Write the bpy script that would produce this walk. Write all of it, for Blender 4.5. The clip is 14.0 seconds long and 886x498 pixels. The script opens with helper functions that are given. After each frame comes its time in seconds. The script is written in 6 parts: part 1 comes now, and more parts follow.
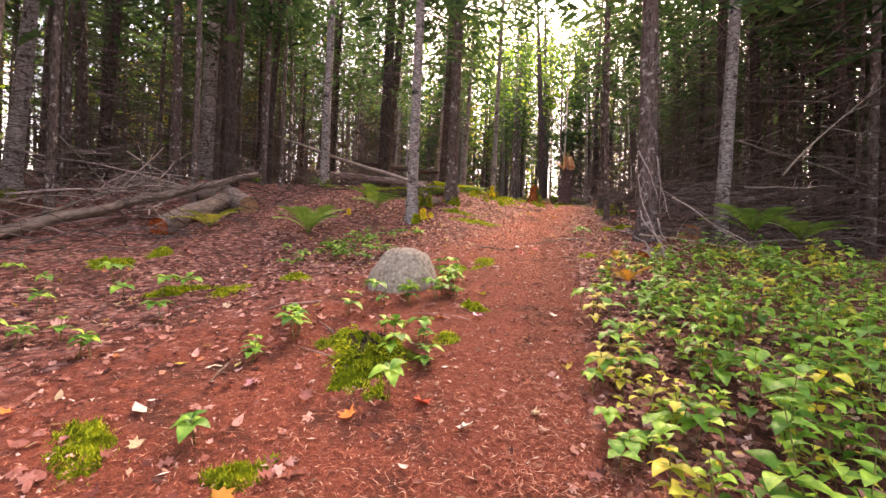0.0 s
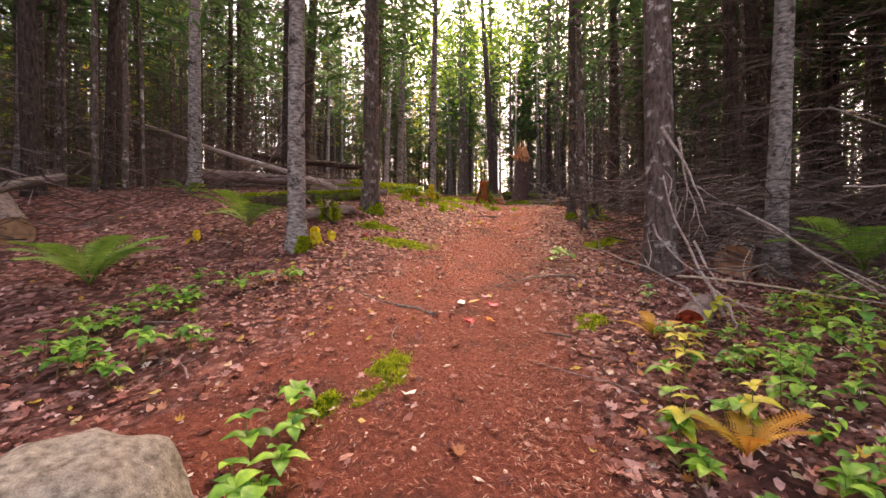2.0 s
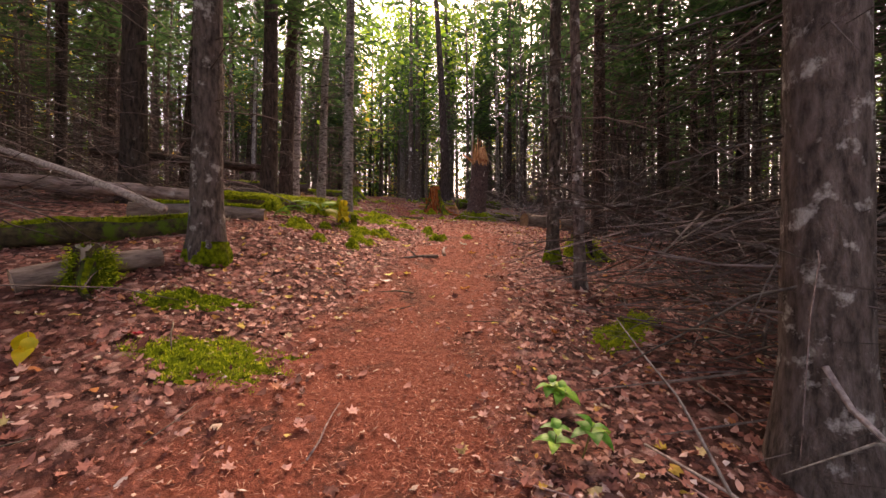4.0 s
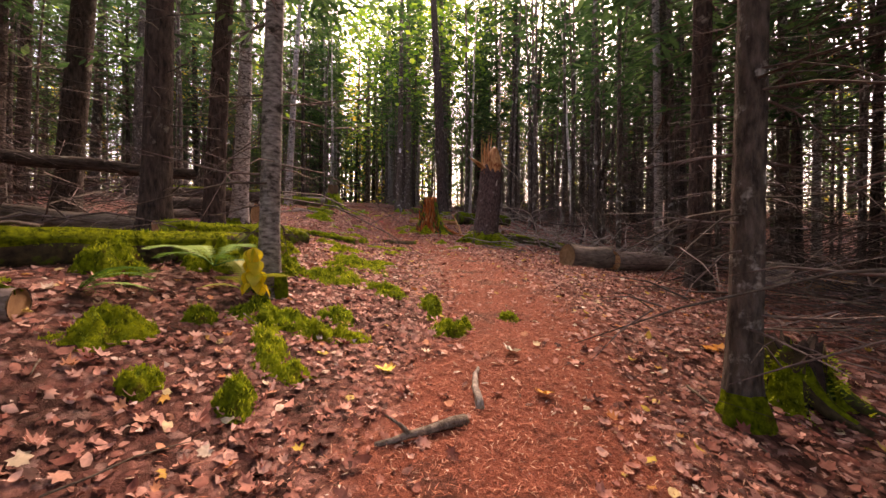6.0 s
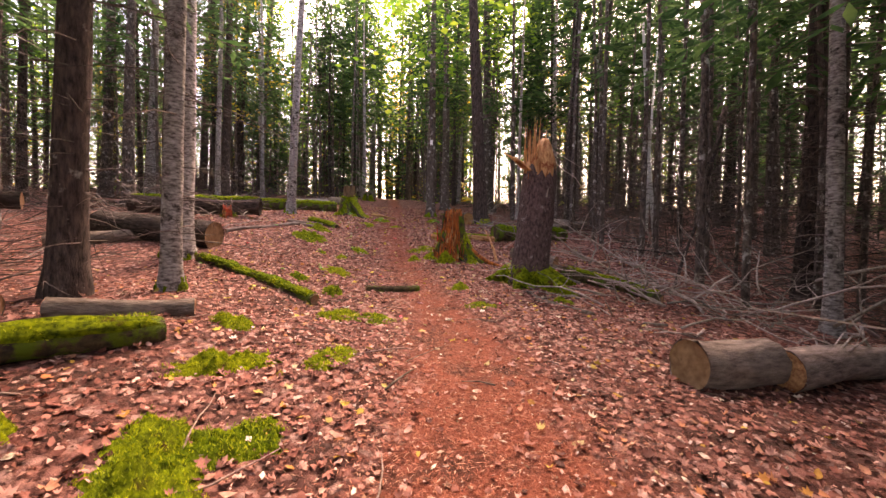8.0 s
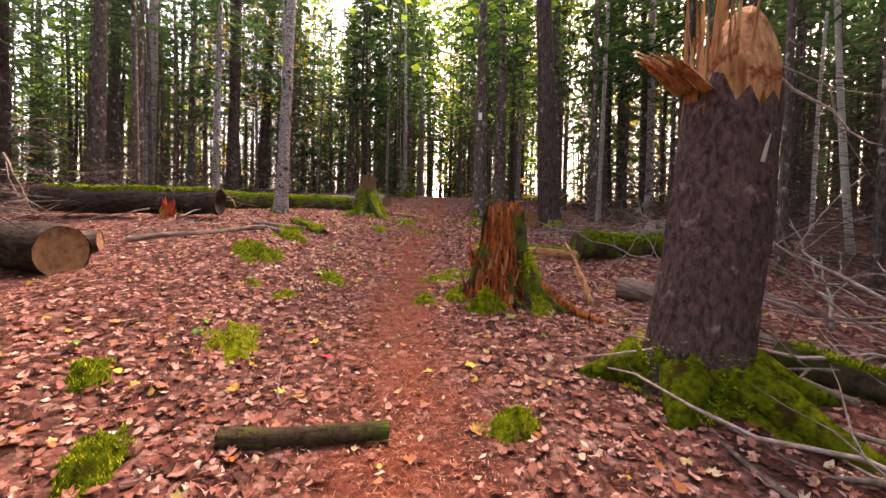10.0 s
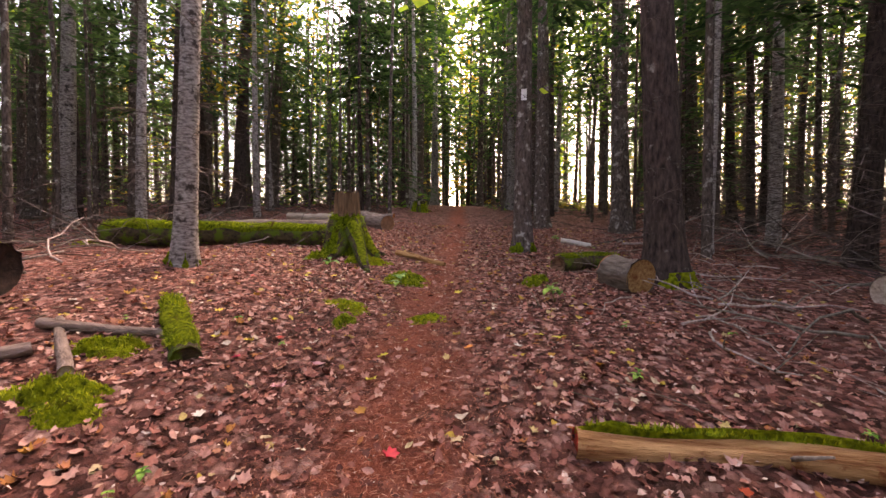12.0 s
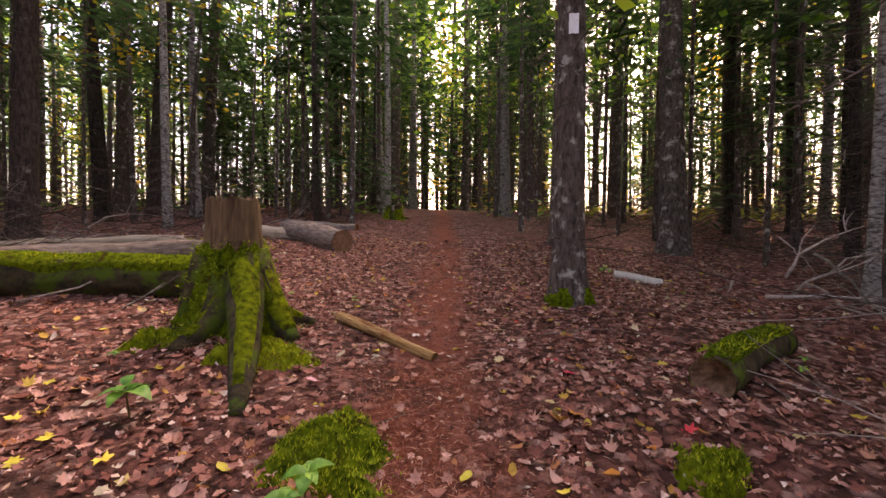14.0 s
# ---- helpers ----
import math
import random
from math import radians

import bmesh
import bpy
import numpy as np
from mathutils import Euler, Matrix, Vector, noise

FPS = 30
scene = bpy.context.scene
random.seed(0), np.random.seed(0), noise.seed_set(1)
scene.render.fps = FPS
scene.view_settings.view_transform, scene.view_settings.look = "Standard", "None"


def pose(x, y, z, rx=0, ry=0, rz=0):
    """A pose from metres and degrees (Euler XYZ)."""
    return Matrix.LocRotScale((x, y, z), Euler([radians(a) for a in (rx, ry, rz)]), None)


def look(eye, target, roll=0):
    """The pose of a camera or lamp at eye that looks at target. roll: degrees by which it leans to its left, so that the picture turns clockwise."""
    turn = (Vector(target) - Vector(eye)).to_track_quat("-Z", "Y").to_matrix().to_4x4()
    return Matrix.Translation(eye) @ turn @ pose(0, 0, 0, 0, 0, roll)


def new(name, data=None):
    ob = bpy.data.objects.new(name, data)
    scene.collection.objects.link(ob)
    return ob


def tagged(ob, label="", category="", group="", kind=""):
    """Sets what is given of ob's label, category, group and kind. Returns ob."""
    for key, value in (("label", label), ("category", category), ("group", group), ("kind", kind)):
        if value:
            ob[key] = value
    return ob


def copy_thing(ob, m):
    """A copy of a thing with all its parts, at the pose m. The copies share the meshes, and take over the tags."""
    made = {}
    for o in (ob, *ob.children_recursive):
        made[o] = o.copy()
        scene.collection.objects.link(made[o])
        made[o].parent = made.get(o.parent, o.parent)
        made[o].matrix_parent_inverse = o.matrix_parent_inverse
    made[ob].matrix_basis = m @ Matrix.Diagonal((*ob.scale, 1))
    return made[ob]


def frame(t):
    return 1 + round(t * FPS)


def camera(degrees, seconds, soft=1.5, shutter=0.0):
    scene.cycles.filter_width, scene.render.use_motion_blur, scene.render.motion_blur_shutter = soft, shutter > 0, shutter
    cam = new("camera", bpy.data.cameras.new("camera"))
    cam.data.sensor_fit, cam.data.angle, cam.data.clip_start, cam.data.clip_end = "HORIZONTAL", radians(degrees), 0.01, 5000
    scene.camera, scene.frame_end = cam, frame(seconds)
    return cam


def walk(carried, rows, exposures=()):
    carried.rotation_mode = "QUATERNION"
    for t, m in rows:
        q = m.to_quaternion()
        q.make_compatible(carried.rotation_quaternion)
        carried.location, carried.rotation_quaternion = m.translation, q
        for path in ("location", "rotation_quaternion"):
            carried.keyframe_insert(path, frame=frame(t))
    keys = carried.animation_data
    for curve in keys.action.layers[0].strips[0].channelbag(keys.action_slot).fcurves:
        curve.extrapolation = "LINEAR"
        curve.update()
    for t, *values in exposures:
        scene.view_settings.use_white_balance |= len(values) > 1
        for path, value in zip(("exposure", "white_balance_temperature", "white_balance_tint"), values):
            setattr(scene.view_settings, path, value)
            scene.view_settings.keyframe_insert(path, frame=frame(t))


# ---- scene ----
# The walk: seconds, eye, yaw, pitch, roll
PATH = [
    (0.0, 0.000, -0.000, 0.000, -0.73, 0.21, 2.19),
    (0.5, 0.137, 0.808, 0.123, -1.74, -0.63, 1.80),
    (1.0, 0.306, 1.551, 0.213, -3.20, -1.08, 1.36),
    (1.5, 0.521, 2.307, 0.367, -5.04, -0.88, 0.73),
    (2.0, 0.628, 3.052, 0.607, -7.08, -0.53, -0.04),
    (2.5, 0.924, 3.788, 0.824, -9.03, -0.18, -0.84),
    (3.0, 1.301, 4.534, 0.998, -10.30, -0.01, -1.03),
    (3.5, 1.521, 5.336, 1.175, -11.53, -0.41, -0.34),
    (4.0, 1.636, 6.179, 1.351, -12.64, -0.73, 0.25),
    (4.5, 1.702, 7.044, 1.523, -13.54, -0.71, 0.63),
    (5.0, 1.773, 7.914, 1.689, -14.14, -0.36, 0.92),
    (5.5, 1.902, 8.770, 1.859, -14.37, 0.00, 1.09),
    (6.0, 2.145, 9.592, 2.038, -14.13, -0.34, 0.72),
    (6.5, 2.459, 10.365, 2.149, -13.35, -0.85, 0.91),
    (7.0, 2.800, 11.127, 2.254, -11.24, -1.56, 2.13),
    (7.5, 3.139, 11.938, 2.560, -9.15, -1.81, 1.61),
    (8.0, 3.459, 12.797, 2.904, -7.08, -1.88, 0.98),
    (8.5, 3.739, 13.738, 3.040, -5.05, -1.97, 0.72),
    (9.0, 3.963, 14.766, 2.985, -3.07, -2.14, 0.87),
    (9.5, 4.111, 15.857, 2.935, -1.15, -2.26, 1.24),
    (10.0, 4.164, 16.992, 3.084, 0.70, -1.99, 1.27),
    (10.5, 4.124, 18.197, 3.190, 2.32, -1.83, 1.04),
    (11.0, 4.070, 19.312, 3.291, 2.82, -1.73, 0.92),
    (11.5, 4.095, 20.336, 3.529, 3.13, -1.64, 0.71),
    (12.0, 3.936, 21.309, 3.863, 2.93, -1.74, 0.29),
    (12.5, 3.824, 22.165, 3.926, 2.29, -1.86, 0.17),
    (13.0, 3.700, 23.014, 4.014, 1.49, -1.78, 0.14),
    (13.5, 3.638, 23.795, 4.169, 0.88, -1.64, 0.39),
    (14.0, 3.680, 24.792, 4.263, 0.00, -1.60, 0.35),
]
# The camera brightens and darkens its picture on the way: seconds, stops
LIGHT = [(0.0, 3.2), (1.5, 3.1), (3.0, 2.55), (5.3, 2.45), (6.5, 2.75), (7.2, 2.95), (9.5, 3.35), (11.0, 3.35), (12.0, 3.2), (12.5, 3.12), (14.0, 3.1)]
cam = camera(92.0, 14.0)


def carried_pose(x, y, z, yaw, pitch, roll):
    yaw_r, pitch_r = radians(yaw), radians(pitch)
    ahead = Vector((-math.sin(yaw_r) * math.cos(pitch_r), math.cos(yaw_r) * math.cos(pitch_r), math.sin(pitch_r)))
    eye = Vector((x, y, z))
    return look(eye, eye + ahead, roll)


walk(cam, [(t, carried_pose(*row)) for t, *row in PATH], exposures=[(t, stops, 10000, 37) for t, stops in LIGHT])

# Overcast sky above the canopy
world = bpy.data.worlds.new("sky")
scene.world = world
world.use_nodes = True
wn = world.node_tree.nodes
sky = wn.new("ShaderNodeTexSky")
sky.sky_type, sky.sun_disc = "NISHITA", False
sky.sun_elevation, sky.sun_rotation = radians(48), radians(25)
sky.air_density, sky.dust_density, sky.ozone_density = 1.0, 2.6, 1.0
world.node_tree.links.new(sky.outputs[0], wn["Background"].inputs[0])
wn["Background"].inputs[1].default_value = 0.15
sun_data = bpy.data.lights.new("sun", "SUN")
sun_data.energy, sun_data.angle, sun_data.color = 1.5, radians(25), (1.0, 0.96, 0.9)
sun = new("sun", sun_data)
sun.matrix_world = look((0, 0, 30), (-6, -15, 12))

rng = np.random.default_rng(7)
rnd = random.Random(11)


# ---- materials ----
def mat(name, a, b, scale=8.0, rough=0.85, bump=0.3, c=None, patch=1.2, cut=0.55, stretch=(1, 1, 1), vary="object", spread=0.25,
        leaf=0.0, fine=60.0, dist=0.01, coords="Object", attr=None, spec=0.25):
    """Grain between a and b, patches of c, own brightness for each piece, fine relief."""
    m = bpy.data.materials.new(name)
    m.use_nodes = True
    nt = m.node_tree
    n, link = nt.nodes, nt.links.new
    p = n["Principled BSDF"]
    p.inputs["Roughness"].default_value = rough
    p.inputs["Specular IOR Level"].default_value = spec
    tc, mp = n.new("ShaderNodeTexCoord"), n.new("ShaderNodeMapping")
    mp.inputs["Scale"].default_value = stretch
    link(tc.outputs[coords], mp.inputs[0])

    def noise_node(s, detail=5.0, r=0.6, src=mp):
        k = n.new("ShaderNodeTexNoise")
        k.inputs["Scale"].default_value, k.inputs["Detail"].default_value, k.inputs["Roughness"].default_value = s, detail, r
        link(src.outputs[0] if src is mp else src.outputs[coords], k.inputs["Vector"])
        return k

    def ramp(src, lo, hi):
        k = n.new("ShaderNodeMapRange")
        k.inputs["From Min"].default_value, k.inputs["From Max"].default_value = lo, hi
        link(src, k.inputs["Value"])
        return k.outputs[0]

    def mix(fac, x, y, kind="MIX"):
        k = n.new("ShaderNodeMix")
        k.data_type, k.blend_type = "RGBA", kind
        if isinstance(fac, float):
            k.inputs[0].default_value = fac
        else:
            link(fac, k.inputs[0])
        for sock, v in ((k.inputs[6], x), (k.inputs[7], y)):
            if isinstance(v, tuple):
                sock.default_value = (*v, 1)
            else:
                link(v, sock)
        return k.outputs[2]

    grain = noise_node(scale)
    col = mix(ramp(grain.outputs[0], 0.32, 0.68), a, b)
    if c:
        big = noise_node(patch, 6.0, 0.65, tc)
        col = mix(ramp(big.outputs[0], cut, cut + 0.09), col, c)
    if attr:
        at = n.new("ShaderNodeAttribute")
        at.attribute_name = attr[0]
        wob = noise_node(2.2, 6.0, 0.7, tc)
        add = n.new("ShaderNodeMath")
        add.operation = "ADD"
        link(at.outputs["Fac"], add.inputs[0])
        link(ramp(wob.outputs[0], 0.2, 0.8), add.inputs[1])
        g2 = noise_node(70.0, 4.0)
        col = mix(ramp(add.outputs[0], 0.75, 1.1), col, mix(ramp(g2.outputs[0], 0.35, 0.66), attr[1], attr[2]))
    if vary:
        if vary == "object":
            src = n.new("ShaderNodeObjectInfo").outputs["Random"]
        else:
            src = n.new("ShaderNodeNewGeometry").outputs["Random Per Island"]
        hs = n.new("ShaderNodeHueSaturation")
        k = n.new("ShaderNodeMapRange")
        k.inputs["To Min"].default_value, k.inputs["To Max"].default_value = 1 - spread, 1 + spread
        link(src, k.inputs["Value"])
        link(k.outputs[0], hs.inputs["Value"])
        k2 = n.new("ShaderNodeMapRange")
        k2.inputs["To Min"].default_value, k2.inputs["To Max"].default_value = 0.5 + 0.06 * spread, 0.5 - 0.06 * spread
        link(src, k2.inputs["Value"])
        link(k2.outputs[0], hs.inputs["Hue"])
        link(col, hs.inputs["Color"])
        col = hs.outputs[0]
    link(col, p.inputs["Base Color"])
    if bump:
        f = noise_node(fine, 4.0, 0.7)
        s = n.new("ShaderNodeMath")
        s.operation = "ADD"
        link(f.outputs[0], s.inputs[0])
        link(grain.outputs[0], s.inputs[1])
        bn = n.new("ShaderNodeBump")
        bn.inputs["Strength"].default_value, bn.inputs["Distance"].default_value = bump, dist
        link(s.outputs[0], bn.inputs["Height"])
        link(bn.outputs[0], p.inputs["Normal"])
    if leaf:
        tr, ms = n.new("ShaderNodeBsdfTranslucent"), n.new("ShaderNodeMixShader")
        ms.inputs[0].default_value = leaf
        link(col, tr.inputs[0])
        link(p.outputs[0], ms.inputs[1])
        link(tr.outputs[0], ms.inputs[2])
        link(ms.outputs[0], n["Material Output"].inputs[0])
    return m


def ramp_mat(name, stops, leaf=0.2, rough=0.75, spec=0.3):
    """Each loose piece takes a colour of its own from a row of colours."""
    m = bpy.data.materials.new(name)
    m.use_nodes = True
    n, link = m.node_tree.nodes, m.node_tree.links.new
    p = n["Principled BSDF"]
    p.inputs["Roughness"].default_value, p.inputs["Specular IOR Level"].default_value = rough, spec
    g, r = n.new("ShaderNodeNewGeometry"), n.new("ShaderNodeValToRGB")
    r.color_ramp.interpolation = "LINEAR"
    while len(r.color_ramp.elements) < len(stops):
        r.color_ramp.elements.new(0.5)
    for e, (pos, colour) in zip(r.color_ramp.elements, stops):
        e.position, e.color = pos, (*colour, 1)
    link(g.outputs["Random Per Island"], r.inputs[0])
    tc, nz, mx = n.new("ShaderNodeTexCoord"), n.new("ShaderNodeTexNoise"), n.new("ShaderNodeMix")
    nz.inputs["Scale"].default_value = 45.0
    link(tc.outputs["Object"], nz.inputs["Vector"])
    mx.data_type, mx.blend_type = "RGBA", "MULTIPLY"
    mx.inputs[0].default_value = 0.5
    link(r.outputs[0], mx.inputs[6])
    k = n.new("ShaderNodeMapRange")
    k.inputs["From Min"].default_value, k.inputs["From Max"].default_value = 0.3, 0.6
    k.inputs["To Min"].default_value = 0.35
    link(nz.outputs[0], k.inputs[0])
    link(k.outputs[0], mx.inputs[7])
    link(mx.outputs[2], p.inputs["Base Color"])
    tr, ms = n.new("ShaderNodeBsdfTranslucent"), n.new("ShaderNodeMixShader")
    ms.inputs[0].default_value = leaf
    link(mx.outputs[2], tr.inputs[0])
    link(p.outputs[0], ms.inputs[1])
    link(tr.outputs[0], ms.inputs[2])
    link(ms.outputs[0], n["Material Output"].inputs[0])
    return m


def floor_material():
    """Dry leaves lying over one another beside the path; red-brown needles where it is worn."""
    m = bpy.data.materials.new("forest_floor")
    m.use_nodes = True
    n, link = m.node_tree.nodes, m.node_tree.links.new
    p = n["Principled BSDF"]
    p.inputs["Roughness"].default_value, p.inputs["Specular IOR Level"].default_value = 0.9, 0.2
    tc = n.new("ShaderNodeTexCoord")

    def tex(kind, scale, detail=5.0, warp=None):
        k = n.new(kind)
        k.inputs["Scale"].default_value = scale
        if kind == "ShaderNodeTexNoise":
            k.inputs["Detail"].default_value, k.inputs["Roughness"].default_value = detail, 0.68
        link(warp or tc.outputs["Object"], k.inputs["Vector"])
        return k

    def ramp(src, *stops):
        k = n.new("ShaderNodeValToRGB")
        while len(k.color_ramp.elements) < len(stops):
            k.color_ramp.elements.new(0.5)
        for e, (pos, colour) in zip(k.color_ramp.elements, stops):
            e.position, e.color = pos, (*colour, 1)
        link(src, k.inputs[0])
        return k.outputs[0]

    def mix(fac, a, b, kind="MIX"):
        k = n.new("ShaderNodeMix")
        k.data_type, k.blend_type = "RGBA", kind
        if isinstance(fac, float):
            k.inputs[0].default_value = fac
        else:
            link(fac, k.inputs[0])
        link(a, k.inputs[6])
        link(b, k.inputs[7])
        return k.outputs[2]

    wob = tex("ShaderNodeTexNoise", 9.0)
    add = n.new("ShaderNodeVectorMath")
    add.operation = "MULTIPLY_ADD"
    add.inputs[1].default_value = (0.12, 0.12, 0.12)
    link(wob.outputs["Color"], add.inputs[0])
    link(tc.outputs["Object"], add.inputs[2])
    cells = tex("ShaderNodeTexVoronoi", 17.0, warp=add.outputs[0])
    sep = n.new("ShaderNodeSeparateColor")
    link(cells.outputs["Color"], sep.inputs[0])
    leaves = ramp(sep.outputs[0], (0, (0.06, 0.02, 0.014)), (0.3, (0.16, 0.055, 0.042)), (0.6, (0.30, 0.12, 0.095)), (0.85, (0.42, 0.20, 0.165)), (1.0, (0.50, 0.30, 0.26)))
    # shade in the gaps between leaves, painted in as darker cell rims
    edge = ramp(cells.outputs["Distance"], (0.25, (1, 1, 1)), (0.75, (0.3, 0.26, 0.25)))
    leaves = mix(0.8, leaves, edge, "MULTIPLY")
    fibre = tex("ShaderNodeTexNoise", 160.0, 6.0)
    fibre2 = tex("ShaderNodeTexNoise", 34.0, 6.0)
    needles = mix(0.5, ramp(fibre.outputs[0], (0.30, (0.042, 0.010, 0.006)), (0.5, (0.25, 0.062, 0.036)), (0.7, (0.54, 0.175, 0.10))),
                  ramp(fibre2.outputs[0], (0.3, (0.055, 0.014, 0.009)), (0.5, (0.27, 0.070, 0.040)), (0.72, (0.44, 0.145, 0.085))))
    at = n.new("ShaderNodeAttribute")
    at.attribute_name = "worn"
    edge_noise = tex("ShaderNodeTexNoise", 3.2, 9.0)
    sm = n.new("ShaderNodeMath")
    sm.operation = "ADD"
    link(at.outputs["Fac"], sm.inputs[0])
    link(edge_noise.outputs[0], sm.inputs[1])
    where = n.new("ShaderNodeMapRange")
    where.inputs["From Min"].default_value, where.inputs["From Max"].default_value = 0.9, 1.25
    link(sm.outputs[0], where.inputs[0])
    col = mix(where.outputs[0], leaves, needles)
    soil = tex("ShaderNodeTexNoise", 1.7, 8.0)
    dark = n.new("ShaderNodeMapRange")
    dark.inputs["From Min"].default_value, dark.inputs["From Max"].default_value, dark.inputs["To Max"].default_value = 0.53, 0.66, 0.8
    link(soil.outputs[0], dark.inputs[0])
    earth = ramp(fibre.outputs[0], (0.3, (0.02, 0.010, 0.007)), (0.7, (0.10, 0.045, 0.032)))
    col = mix(dark.outputs[0], col, earth)
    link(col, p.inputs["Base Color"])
    hsum = n.new("ShaderNodeMath")
    hsum.operation = "SUBTRACT"
    link(fibre.outputs[0], hsum.inputs[0])
    link(cells.outputs["Distance"], hsum.inputs[1])
    bn = n.new("ShaderNodeBump")
    bn.inputs["Strength"].default_value, bn.inputs["Distance"].default_value = 1.0, 0.025
    link(hsum.outputs[0], bn.inputs["Height"])
    link(bn.outputs[0], p.inputs["Normal"])
    return m


M_GROUND = floor_material()
M_SPRUCE = mat("spruce_bark", (0.030, 0.022, 0.018), (0.15, 0.118, 0.102), 26, 0.95, 1.0, (0.36, 0.345, 0.315), 6.5, 0.56, (1, 1, 0.35), dist=0.025, fine=70)
M_DARK = mat("dark_bark", (0.014, 0.010, 0.008), (0.085, 0.062, 0.052), 24, 0.95, 1.0, (0.21, 0.20, 0.18), 4.5, 0.62, (1, 1, 0.3), dist=0.025, fine=70)
M_PALE = mat("pale_bark", (0.055, 0.042, 0.037), (0.46, 0.43, 0.405), 15, 0.9, 0.9, (0.04, 0.032, 0.028), 6.0, 0.55, (1, 1, 2.6), dist=0.016, fine=80)
M_WHITE = mat("birch_bark", (0.42, 0.40, 0.37), (0.62, 0.6, 0.56), 12, 0.8, 0.4, (0.06, 0.05, 0.045), 7.0, 0.62, (1, 1, 3.5), fine=50)
M_SNAG = mat("snag_bark", (0.03, 0.018, 0.017), (0.15, 0.10, 0.095), 30, 0.9, 1.0, (0.24, 0.21, 0.20), 9.0, 0.6, (1, 1, 0.5), dist=0.03, fine=70)
M_OLDWOOD = mat("old_stump_wood", (0.07, 0.035, 0.02), (0.28, 0.17, 0.10), 18, 0.9, 1.0, (0.05, 0.03, 0.02), 5.0, 0.6, (1, 1, 0.12), dist=0.02, fine=60)
M_TWIG = mat("dead_twig", (0.042, 0.030, 0.026), (0.140, 0.110, 0.098), 20, 0.9, 0.3, vary="island", spread=0.45)
M_STICK = mat("weathered_stick", (0.13, 0.10, 0.085), (0.36, 0.31, 0.27), 30, 0.9, 0.5, (0.08, 0.06, 0.05), 3.0, 0.6, spread=0.5)
M_TWIGS = mat("fallen_twig", (0.09, 0.055, 0.042), (0.30, 0.22, 0.18), 30, 0.9, 0.4, vary="island", spread=0.5)
M_LOG = mat("log_bark", (0.09, 0.065, 0.052), (0.27, 0.21, 0.18), 22, 0.95, 0.9, (0.34, 0.32, 0.29), 3.0, 0.62, (1, 1, 0.3), dist=0.02, fine=60)
M_CUT = mat("cut_wood", (0.20, 0.10, 0.055), (0.38, 0.22, 0.13), 14, 0.85, 0.5, (0.10, 0.05, 0.03), 5.0, 0.62, fine=90)
M_GREYCUT = mat("weathered_wood", (0.22, 0.17, 0.13), (0.46, 0.38, 0.3), 22, 0.9, 0.6, (0.12, 0.08, 0.06), 4.0, 0.62, (1, 1, 0.12), fine=70)
M_RED = mat("red_rotten_wood", (0.055, 0.010, 0.006), (0.78, 0.18, 0.04), 30, 0.8, 1.0, (0.03, 0.010, 0.007), 8.0, 0.55, (1, 1, 0.16), dist=0.05, fine=70, spread=0.35)
M_SPLIT = mat("split_wood", (0.25, 0.08, 0.026), (0.72, 0.40, 0.19), 24, 0.75, 1.0, (0.26, 0.06, 0.02), 6.0, 0.55, (1, 1, 0.10), dist=0.03, fine=60)
M_MOSS = mat("moss", (0.035, 0.060, 0.005), (0.27, 0.37, 0.018), 22, 1.0, 1.0, (0.09, 0.06, 0.016), 5.0, 0.58, dist=0.05, fine=190, spread=0.3, spec=0.05)
M_TUFT = mat("moss_tuft", (0.12, 0.19, 0.010), (0.43, 0.53, 0.035), 9, 0.9, 0.0, vary="island", spread=0.45, leaf=0.3)
M_MOSSBARK = mat("mossy_bark", (0.035, 0.026, 0.018), (0.13, 0.10, 0.05), 14, 1.0, 1.0, (0.10, 0.17, 0.014), 4.5, 0.49, dist=0.04, fine=120)
M_ROCK = mat("granite", (0.17, 0.15, 0.115), (0.52, 0.47, 0.38), 30, 0.9, 1.0, (0.09, 0.08, 0.062), 4.0, 0.62, fine=140, dist=0.02)
M_NEEDLE = mat("conifer_needles", (0.016, 0.054, 0.022), (0.075, 0.175, 0.055), 3, 0.7, 0.0, vary="island", spread=0.5, leaf=0.4)
M_BROAD = mat("autumn_green_leaves", (0.06, 0.24, 0.03), (0.27, 0.43, 0.045), 1.2, 0.6, 0.0, vary="island", spread=0.45, leaf=0.55)
M_GOLD = mat("yellow_leaves", (0.42, 0.34, 0.03), (0.6, 0.42, 0.04), 2, 0.6, 0.0, vary="island", spread=0.35, leaf=0.45)
M_LEAF = mat("green_leaf", (0.045, 0.20, 0.02), (0.19, 0.46, 0.06), 26, 0.45, 0.3, vary="object", spread=0.5, leaf=0.35, spec=0.4)
M_THICKET = mat("thicket_leaf", (0.07, 0.25, 0.03), (0.27, 0.55, 0.08), 26, 0.45, 0.0, vary="island", spread=0.55, leaf=0.4, spec=0.4)
M_THICKETY = mat("yellowing_thicket_leaf", (0.28, 0.36, 0.04), (0.55, 0.52, 0.07), 26, 0.5, 0.0, vary="island", spread=0.45, leaf=0.35, spec=0.4)
M_SAPLING = mat("yellow_sapling_leaf", (0.40, 0.40, 0.02), (0.70, 0.52, 0.03), 14, 0.5, 0.15, vary="object", spread=0.3, leaf=0.45, spec=0.4)
